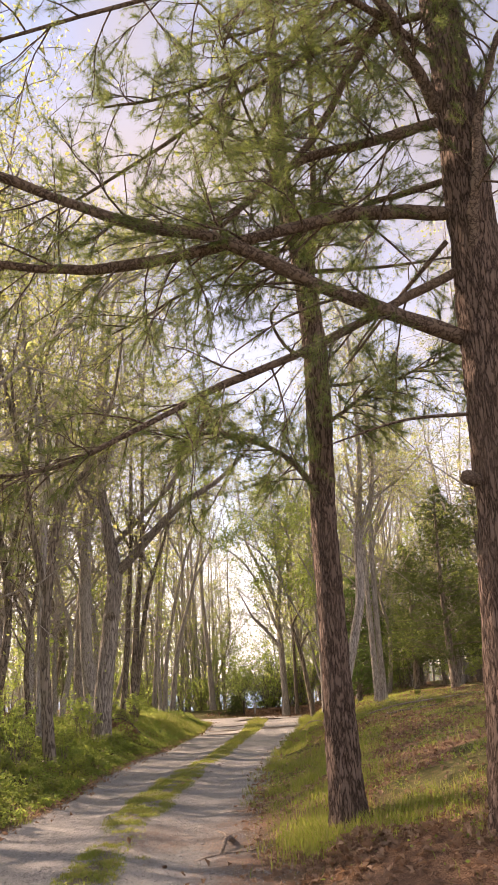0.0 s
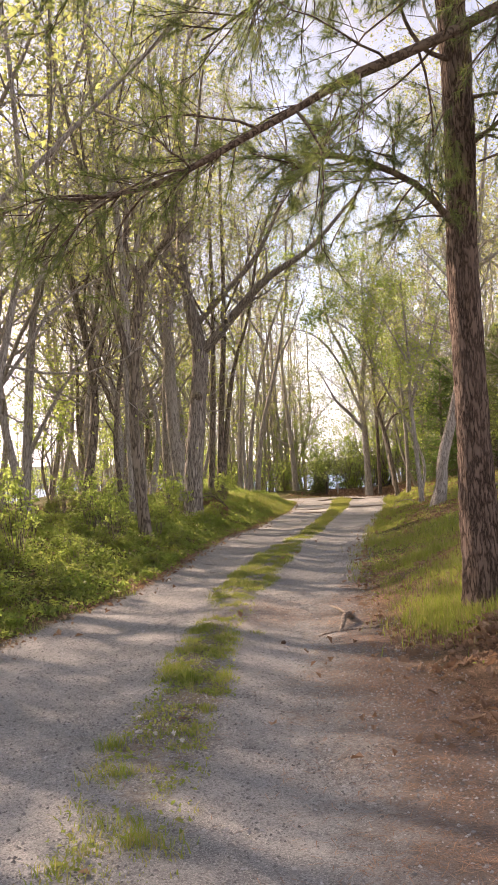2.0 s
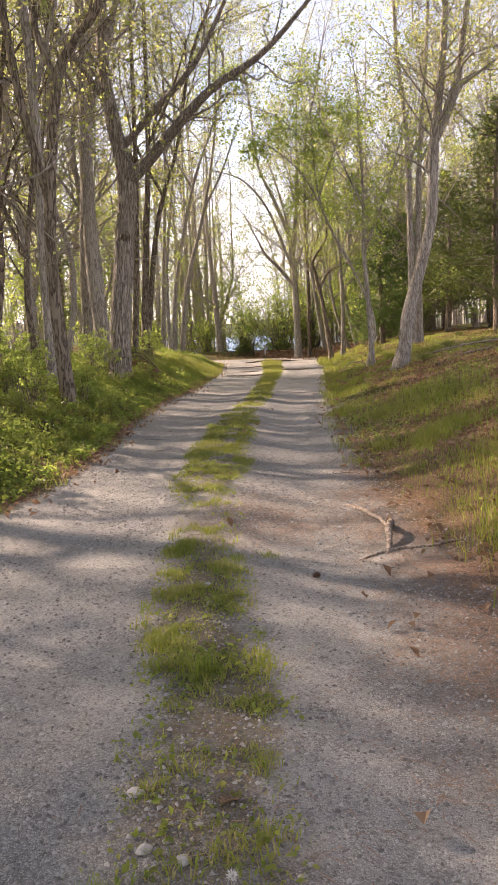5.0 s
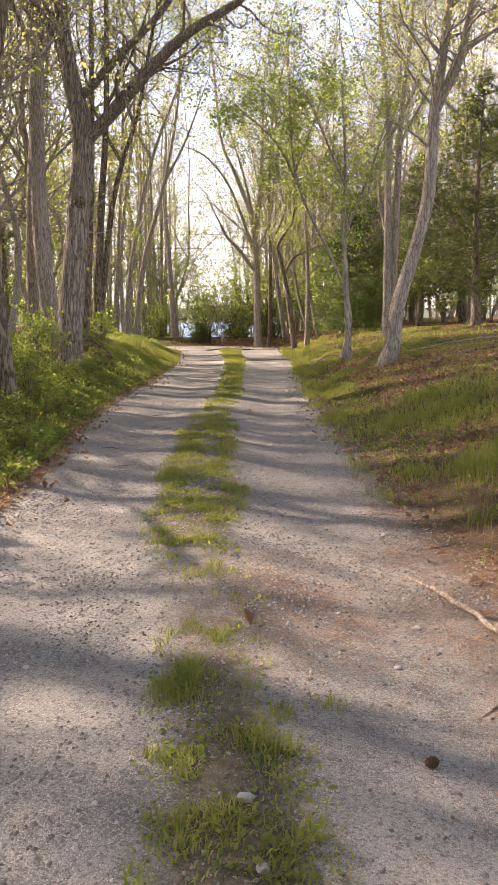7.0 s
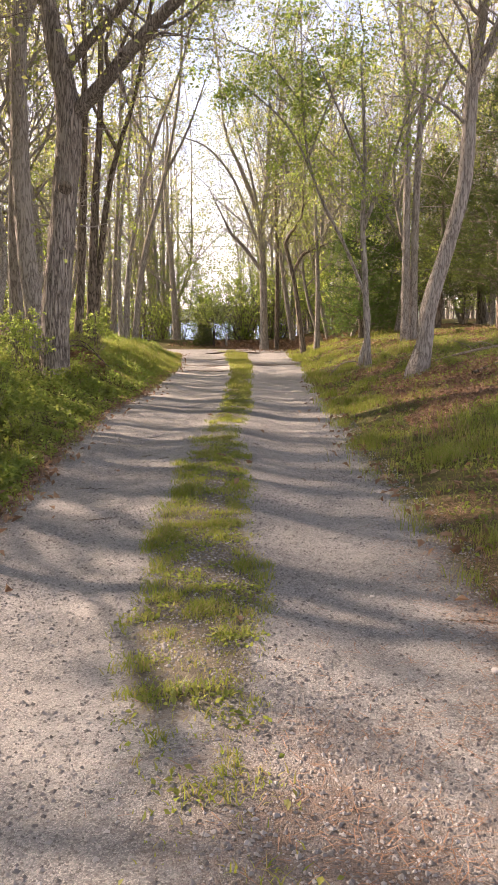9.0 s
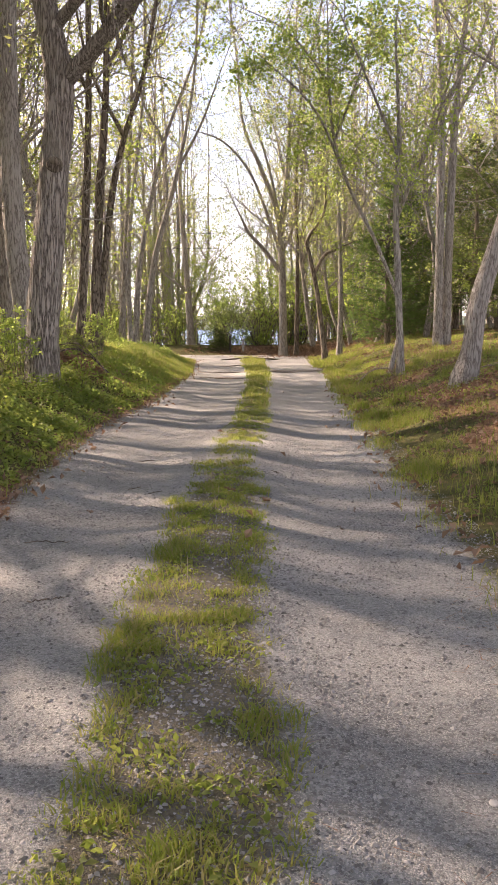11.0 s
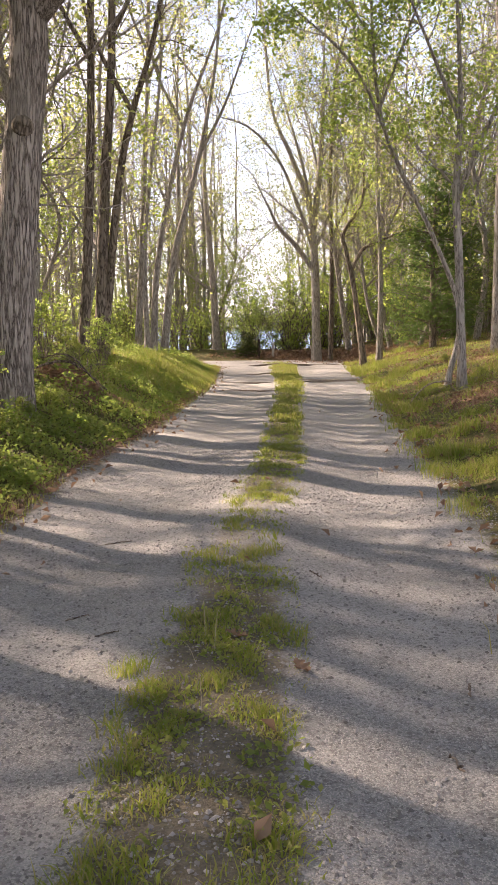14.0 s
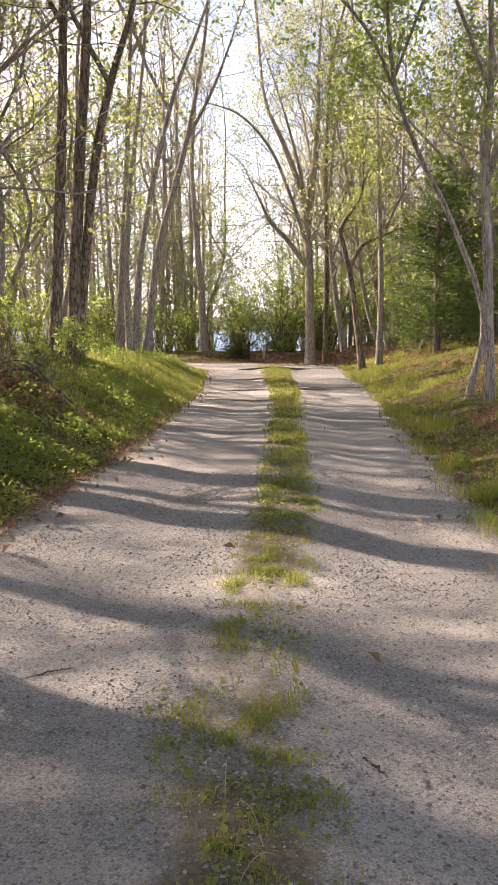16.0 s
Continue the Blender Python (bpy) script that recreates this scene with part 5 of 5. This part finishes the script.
# ---- litter, gravel and small things ----
def build_litter():
    rng = np.random.default_rng(15)
    x = rng.uniform(-10, 9, 95000)
    y = rng.uniform(3, 52, 95000)
    r, l = road_amount(x, y), litter_amount(x, y)
    amount = np.where(r > 0.5, 0.0006, 0.18) + l * 0.9
    amount = np.where((r > 0.3) & (strip_amount(x, y) > 0.2), 0.006, amount)
    keep = rng.uniform(size=len(x)) < amount
    x, y = x[keep], y[keep]
    # heaps beside the verge
    for cx, cy, s, n in ((2.6, 50.8, 1.6, 700), (-4.35, 27.0, 0.5, 300), (3.4, 21.8, 1.0, 420)):
        x = np.concatenate([x, cx + rng.normal(size=n) * s])
        y = np.concatenate([y, cy + rng.normal(size=n) * s * 0.7])
    soup = Soup()
    c = np.stack([x, y, ground_z(x, y) + rng.uniform(0.005, 0.05, len(x))], -1)
    scatter_leaves(soup, c, 0.065, rng, 2.2, 0.3)
    stuff("leaf_litter", soup, LITTER, "curled brown oak leaves lying on the ground", "leaves", False)
    y = rng.uniform(2, 14.5, 150000)
    x = right_x(y) + rng.normal(size=len(y)) * 0.9 + 0.5
    keep = rng.uniform(size=len(x)) < needle_amount(x, y) * (0.25 + 0.75 * clumped(x, y, 0.4, 61, 0.3))
    x, y = x[keep], y[keep]
    n = len(x)
    a = rng.uniform(0, 6.283, n)
    d = np.stack([np.cos(a), np.sin(a), rng.normal(size=n) * 0.12], -1) * rng.uniform(0.03, 0.06, (n, 1))
    s = np.stack([-np.sin(a), np.cos(a), 0 * a], -1) * 0.0021
    c = np.stack([x, y, ground_z(x, y) + rng.uniform(0.003, 0.012, n)], -1)
    soup = Soup()
    soup.add(np.stack([c - d - s, c - d + s, c + d], 1).reshape(-1, 3), None, np.arange(3 * n).reshape(-1, 3))
    stuff("needle_litter", soup, DROPPED_NEEDLES, "rusty dropped pine needles under the pines", "pine needles", False)


build_litter()

PEBBLE = np.array([(1, 0, -0.3), (0.2, 0.9, -0.3), (-0.9, 0.3, -0.3), (-0.3, -0.9, -0.3), (0.6, -0.7, -0.3), (0.1, 0.05, 0.75)], float)
PEBBLE_TRIS = np.array([(0, 1, 5), (1, 2, 5), (2, 3, 5), (3, 4, 5), (4, 0, 5)])


def build_gravel():
    rng = np.random.default_rng(25)
    n = 330000
    y = rng.uniform(3, 24.5, n)
    x = left_x(y) + (right_x(y) - left_x(y)) * rng.uniform(-0.03, 1.06, n)
    keep = rng.uniform(size=n) < 0.25 + 0.75 * clumped(x, y, 0.55, 71, 0.4)
    x, y = x[keep], y[keep]
    n = len(x)
    s = 0.0036 + 0.0105 * rng.uniform(size=n) ** 3.2
    a = rng.uniform(0, 6.283, n)
    squash = rng.uniform(0.6, 1.0, (n, 1))
    v = PEBBLE[None] * (1, 1, 0.66) + rng.normal(size=(n, 6, 3)) * (0.16, 0.16, 0.08)
    rx, ry = v[..., 0] * np.cos(a)[:, None] - v[..., 1] * squash * np.sin(a)[:, None], v[..., 0] * np.sin(a)[:, None] + v[..., 1] * squash * np.cos(a)[:, None]
    v = np.stack([rx, ry, v[..., 2]], -1) * s[:, None, None] + np.stack([x, y, ground_z(x, y) + s * 0.3], -1)[:, None]
    tris = (PEBBLE_TRIS[None] + (np.arange(n) * 6)[:, None, None]).reshape(-1, 3)
    soup = Soup()
    soup.add(v.reshape(-1, 3), None, tris)
    stuff("gravel", soup, STONE, "loose grey and white gravel on the wheel tracks", "gravel", False)


build_gravel()


def build_stone(x, y, s, seed):
    rng = np.random.default_rng(seed)
    bm = bmesh.new()
    bmesh.ops.create_icosphere(bm, subdivisions=2, radius=s)
    for v in bm.verts:
        k = 1 + 0.25 * noise.noise(v.co * (1.4 / s) + Vector((seed, 0, 0)))
        v.co = Vector((v.co.x * k * 1.2, v.co.y * k, v.co.z * k * 0.6))
    me = bpy.data.meshes.new("stone")
    bm.to_mesh(me)
    bm.free()
    me.materials.append(STONE)
    ob = tagged(new("stone", me), "small pale grey stone embedded in the gravel", "stone", "stones on the drive")
    ob.matrix_basis = pose(x, y, gz(x, y) + s * 0.25, 0, 0, rng.uniform(0, 360))


for k, (x, y, s) in enumerate(((-1.66, 8.25, 0.022), (-1.47, 5.6, 0.026), (-1.33, 7.55, 0.02), (-0.56, 7.48, 0.018), (-1.4, 5.28, 0.022), (-1.28, 5.22, 0.02), (-0.41, 9.49, 0.02), (-1.36, 7.9, 0.024), (-0.62, 9.0, 0.016), (-0.2, 11.3, 0.02), (-2.3, 9.1, 0.016), (-0.55, 12.4, 0.016), (-0.78, 9.7, 0.012))):
    build_stone(x, y, s, k + 3)


def pine_cone(x, y, turn, tilt):
    root = thing("pine_cone", (x, y, gz(x, y) + 0.017), "small dark brown pine cone lying on gravel", "pine cone", "cones under the pines")
    core, scales = Soup(), Soup()
    n = 46
    for k in range(n):
        u = k / (n - 1)
        a = k * 2.4
        r = 0.015 * math.sin(0.35 + 2.5 * u)
        c = np.array((root.location.x, root.location.y, root.location.z)) + (r * math.cos(a), (u - 0.5) * 0.045, r * math.sin(a))
        out = np.array((math.cos(a), 0.5, math.sin(a)))
        s = unit(np.cross(out, (0, 1, 0))) * 0.006
        tip = c + out * 0.008
        scales.add([c - s, c + s, tip + s * 0.6, tip - s * 0.6, c + out * 0.004 + np.array((0, -0.004, 0))], [(0, 1, 2, 3)], [(0, 4, 1), (0, 3, 4), (1, 4, 2)])
    lo = np.array(root.location)
    tube(core, lo + np.array([(0, -0.024, 0), (0, -0.008, 0), (0, 0.011, 0), (0, 0.025, 0)]), [0.006, 0.013, 0.01, 0.004], 8)
    part("core", core, CONE, root)
    part("scales", scales, CONE, root, "", False)
    root.rotation_euler = (0, radians(tilt), radians(turn))


pine_cone(-0.69, 8.15, 110, 0)


def stick(name, label, run, category="stick", mat=None, twigs=0, seed=1):
    rng = np.random.default_rng(seed)
    pts = spline([(x, y, gz(x, y) + h, r) for x, y, h, r in run], 16)
    pts[:, :3] += rng.normal(size=(16, 3)) * 0.004
    soup = Soup()
    tube(soup, pts[:, :3], pts[:, 3], 8)
    tips = []
    for _ in range(twigs):
        i = rng.integers(3, 14)
        branch(soup, pts[i, :3], unit(np.array((rng.normal(), rng.normal(), 0.5))), 0.5, pts[i, 3] * 0.5, 2, 3, rng, tips, 0.0, (0, 0, 3), 0.25)
    tagged(new(name, soup.mesh(name, mat or DEAD_WOOD)), label, category)


stick("tree_root", "grey weathered root breaking out of the gravel", [(-0.17, 8.62, -0.012, 0.012), (-0.13, 8.8, 0.03, 0.022), (-0.08, 9.12, 0.1, 0.028), (0.0, 9.5, -0.02, 0.02)], "root")
stick("tree_root", "long thin root lying across the verge", [(-0.42, 8.5, -0.008, 0.007), (-0.14, 8.7, 0.008, 0.012), (0.15, 8.75, 0.006, 0.011), (0.47, 8.82, -0.004, 0.008)], "root")
stick("tree_root", "pale root surfacing beside the wheel track", [(-0.28, 10.36, -0.006, 0.01), (-0.18, 10.05, 0.012, 0.015), (-0.1, 9.6, 0.03, 0.016), (-0.07, 9.22, 0.05, 0.014)], "root")
for k, (x0, x1, y0, y1, rad) in enumerate(((-2.3, 1.2, 36.2, 36.6, 0.03), (-0.4, 1.9, 37.4, 37.1, 0.028), (-2.4, -0.4, 33.4, 33.2, 0.022), (-1.6, 2.0, 46.6, 46.9, 0.04), (-2.2, 0.2, 40.6, 40.9, 0.025))):
    stick("tree_root", "gnarled root running across the drive", [(x0, y0, -0.015, rad), (x0 * 0.66 + x1 * 0.34, y0 + 0.1, 0.01, rad), (x0 * 0.33 + x1 * 0.67, y1 - 0.12, 0.012, rad * 0.9), (x1, y1, -0.015, rad * 0.7)], "root", BARK_DARK if k == 3 else None, 0, 20 + k)
stick("fallen_branch", "pale bare branch fallen on the grass", [(3.0, 24.6, 0.05, 0.02), (4.0, 24.4, 0.12, 0.025), (5.2, 24.5, 0.1, 0.022), (6.6, 24.2, 0.05, 0.012)], "branch", None, 5)
stick("fallen_branch", "dark fallen branch among brown leaves", [(2.9, 21.6, 0.03, 0.03), (3.8, 21.9, 0.06, 0.03), (4.9, 21.8, 0.04, 0.02)], "branch", BARK_DARK, 3, 2)
stick("fallen_branch", "curved pale branch arching off the bank", [(2.2, 28.0, 0.05, 0.012), (2.0, 27.8, 0.28, 0.014), (1.6, 27.6, 0.32, 0.013), (1.3, 27.5, 0.1, 0.01)], "branch", None, 1, 3)
stick("fallen_branch", "dead brush heaped on the bank", [(-5.0, 26.9, 0.1, 0.02), (-4.35, 27.1, 0.4, 0.02), (-3.75, 27.2, 0.12, 0.012)], "branch", BARK_DARK, 8, 4)
stick("fallen_branch", "twiggy dead branch on the bank", [(-4.9, 27.5, 0.3, 0.015), (-4.3, 27.0, 0.52, 0.012), (-3.7, 26.6, 0.2, 0.008)], "branch", BARK_DARK, 8, 5)
for k, (x, y, a, ln) in enumerate(((-2.0, 17.2, 20, 0.12), (-2.25, 19.1, 35, 0.22), (-0.35, 16.6, 80, 0.12), (-0.55, 16.0, 100, 0.1), (-2.35, 14.4, 15, 0.2), (-2.2, 17.5, 30, 0.14), (-0.9, 18.2, 120, 0.14), (0.1, 10.9, 10, 0.25), (-0.1, 11.9, 160, 0.3), (-2.6, 15.6, 10, 0.3), (0.3, 13.1, 40, 0.3))):
    dx, dy = math.cos(radians(a)) * ln / 2, math.sin(radians(a)) * ln / 2
    stick("twig", "short dry twig lying on the gravel", [(x - dx, y - dy, 0.004, 0.004), (x, y + 0.01, 0.008, 0.004), (x + dx, y + dy, 0.004, 0.003)], "twig", BARK_DARK, 0, k)


def lobed_leaf(size, rng):
    """One curled, lobed oak leaf: its points and faces, lying at the origin."""
    n = 22
    u = np.linspace(0, 1, n)
    half = size * (0.04 + 0.34 * np.sin(np.pi * u) ** 0.8 * (0.66 + 0.34 * np.cos(u * 8 * np.pi)))
    curl = rng.uniform(0.2, 0.9)
    lift = curl * 0.5 * size * np.abs(u - 0.45)
    rows = []
    for k in range(n):
        for w in (-1, -0.5, 0, 0.5, 1):
            rows.append((w * half[k], (u[k] - 0.5) * size, lift[k] + curl * 0.8 * half[k] * abs(w) ** 1.4 + 0.004 * rng.normal()))
    i = (np.arange(n - 1)[:, None] * 5 + np.arange(4)[None]).ravel()
    return np.array(rows), np.stack([i, i + 1, i + 6, i + 5], -1)


def dry_leaf(x, y, size, turn, seed):
    soup = Soup()
    soup.add(*lobed_leaf(size, np.random.default_rng(seed)))
    ob = tagged(new("dry_leaf", soup.mesh("dry_leaf", LITTER)), "curled dry brown oak leaf resting on grass", "leaf", "fallen leaves")
    ob.matrix_basis = pose(x, y, gz(x, y) + 0.012, 4, 8, turn)


def leaf_heap(label, cx, cy, sx, sy, high, n, size, seed):
    rng = np.random.default_rng(seed)
    soup = Soup()
    for _ in range(n):
        v, q = lobed_leaf(size * rng.uniform(0.6, 1.2), rng)
        x, y = cx + rng.normal() * sx, cy + rng.normal() * sy
        mound = high * math.exp(-(((x - cx) / sx) ** 2) - ((y - cy) / sy) ** 2)
        turn = Euler((rng.normal() * 0.6, rng.normal() * 0.6, rng.uniform(0, 6.28))).to_matrix()
        soup.add(v @ np.array(turn).T + (x, y, gz(x, y) + 0.015 + mound * rng.uniform(0.2, 1)), q)
    stuff("leaf_heap", soup, LITTER, label, "leaves")


leaf_heap("heap of curled brown oak leaves beside the grass", 1.25, 7.25, 0.35, 0.45, 0.12, 230, 0.11, 91)
leaf_heap("brown leaves caught under the pine", 2.1, 6.75, 0.5, 0.5, 0.06, 120, 0.11, 92)
leaf_heap("rusty leaves and brush heaped on the bank", -4.35, 27.0, 0.5, 0.32, 0.38, 230, 0.13, 93)
leaf_heap("brown leaves drifted at the drive's end", 0.9, 52.0, 2.0, 0.6, 0.22, 520, 0.17, 94)
leaf_heap("sunlit dead leaves in the verge grass", 1.35, 13.9, 0.3, 0.3, 0.06, 70, 0.11, 95)


def dry_stalk(x, y, lean, turn, high):
    soup = Soup()
    dx, dy = math.cos(radians(turn)) * lean, math.sin(radians(turn)) * lean
    z = gz(x, y)
    p = spline([(x, y, z - 0.01, 0.0016), (x + dx * 0.3, y + dy * 0.3, z + high * 0.7, 0.0014), (x + dx * 0.7, y + dy * 0.7, z + high, 0.0012), (x + dx, y + dy, z + high * 0.8, 0.0008)], 12)
    tube(soup, p[:, :3], p[:, 3], 4)
    tagged(new("dry_stalk", soup.mesh("dry_stalk", STRAW)), "long pale dry grass stalk on the crown", "grass stalk", "dry stalks")


for x, y, lean, turn, high in ((-1.5, 17.05, 0.1, 100, 0.16), (-1.45, 16.9, 0.06, 60, 0.18), (-1.52, 16.75, 0.12, 200, 0.12), (-1.38, 17.5, 0.12, 30, 0.08), (-1.3, 17.7, 0.1, 150, 0.12), (-1.46, 16.2, 0.05, 110, 0.17), (-1.55, 15.2, 0.1, 280, 0.06), (-1.42, 17.9, 0.07, 80, 0.14), (-1.4, 19.0, 0.12, 20, 0.05), (-1.6, 14.6, 0.06, 90, 0.12)):
    dry_stalk(x, y, lean, turn, high)


for k, (x, y, s, a) in enumerate(((-1.35, 17.04, 0.11, 70), (-1.06, 16.72, 0.12, 30), (-2.45, 16.5, 0.06, 60), (-1.15, 5.52, 0.1, 140), (1.1, 7.75, 0.12, 60), (1.35, 7.45, 0.12, 160), (0.9, 8.15, 0.11, 220), (1.6, 7.85, 0.12, 300))):
    dry_leaf(x, y, s, a, k + 80)


def weed_tuft(x, y, n, h, seed):
    rng = np.random.default_rng(seed)
    soup = Soup()
    blades(soup, x + rng.normal(size=n) * 0.045, y + rng.normal(size=n) * 0.04, np.full(n, h), 0.005, rng, 0.7)
    tagged(new("grass_tuft", soup.mesh("grass_tuft", GRASS)), "small green grass tuft growing in gravel", "grass", "tufts on the drive", "stuff")


for k, (x, y, n, h) in enumerate(((-1.5, 5.0, 130, 0.1), (-1.05, 4.95, 60, 0.06), (-1.3, 6.55, 160, 0.12), (-1.81, 16.7, 130, 0.09), (-1.2, 8.5, 70, 0.06), (-1.75, 15.0, 90, 0.08), (-1.3, 4.5, 110, 0.08), (0.15, 12.2, 90, 0.08), (-1.55, 8.6, 60, 0.06), (-0.98, 8.6, 70, 0.05))):
    weed_tuft(x, y, n, h, 100 + k)


def post(label, x, y, h, w, mat):
    soup = Soup()
    z = gz(x, y)
    tube(soup, np.array([(x, y, z - 0.2), (x, y, z + h * 0.5), (x + 0.01, y, z + h)]), [w, w * 0.97, w * 0.93], 8)
    tagged(new("fence_post", soup.mesh("fence_post", mat, False)), label, "post", "posts at the drive's end")


post("short dark wooden post at the drive's end", -1.2, 51.6, 0.8, 0.07, POST_DARK)
post("short weathered grey post at the drive's end", -0.55, 51.8, 0.62, 0.06, POST_GREY)
post("dark wooden post on the grassy bank", -6.6, 47.5, 0.8, 0.06, POST_DARK)
bush = evergreen("small round dark evergreen bush at the drive's end", (-1.75, 51.9), 1.0, 0.5, 53, CEDAR, 16, 0.02, tuft_len=0.1)


def cable(x0, z0, x1, z1, y0, y1, sag):
    soup = Soup()
    u = np.linspace(0, 1, 40)
    tube(soup, np.stack([x0 + (x1 - x0) * u, y0 + (y1 - y0) * u, z0 + (z1 - z0) * u - sag * 4 * u * (1 - u)], -1), np.full(40, 0.012), 5)
    tagged(new("overhead_cable", soup.mesh("overhead_cable", CABLE)), "black overhead cable strung beyond the drive's end", "cable", "overhead cables")


cable(-40, 8.0, 40, 9.5, 62, 58, 2.0)
cable(-40, 7.2, 40, 8.6, 62, 58, 2.0)
cable(-40, 10.0, 40, 11.6, 62, 58, 2.1)


DOWN = plain("white_seed_down", (0.78, 0.77, 0.74), 0.9, 200, 0.15)


def dandelion(x, y, high, seed):
    rng = np.random.default_rng(seed)
    z = gz(x, y)
    root = thing("dandelion", (x, y, z), "white dandelion seed head on a thin stem", "dandelion", "dandelions on the crown")
    top = np.array((x + 0.006, y, z + high))
    stalk, head = Soup(), Soup()
    tube(stalk, np.array([(x, y, z - 0.01), (x + 0.004, y, z + high * 0.5), top]), [0.0016, 0.0014, 0.0013], 5)
    part("stem", stalk, STRAW, root)
    tufts(head, [top], [(0, 0, 0.2)], 0.021, 0.0022, 170, rng, 3.0)
    part("seed_head", head, DOWN, root, "fluffy white seed ball", False)


dandelion(-1.14, 5.08, 0.05, 1)
dandelion(-1.07, 4.98, 0.04, 2)
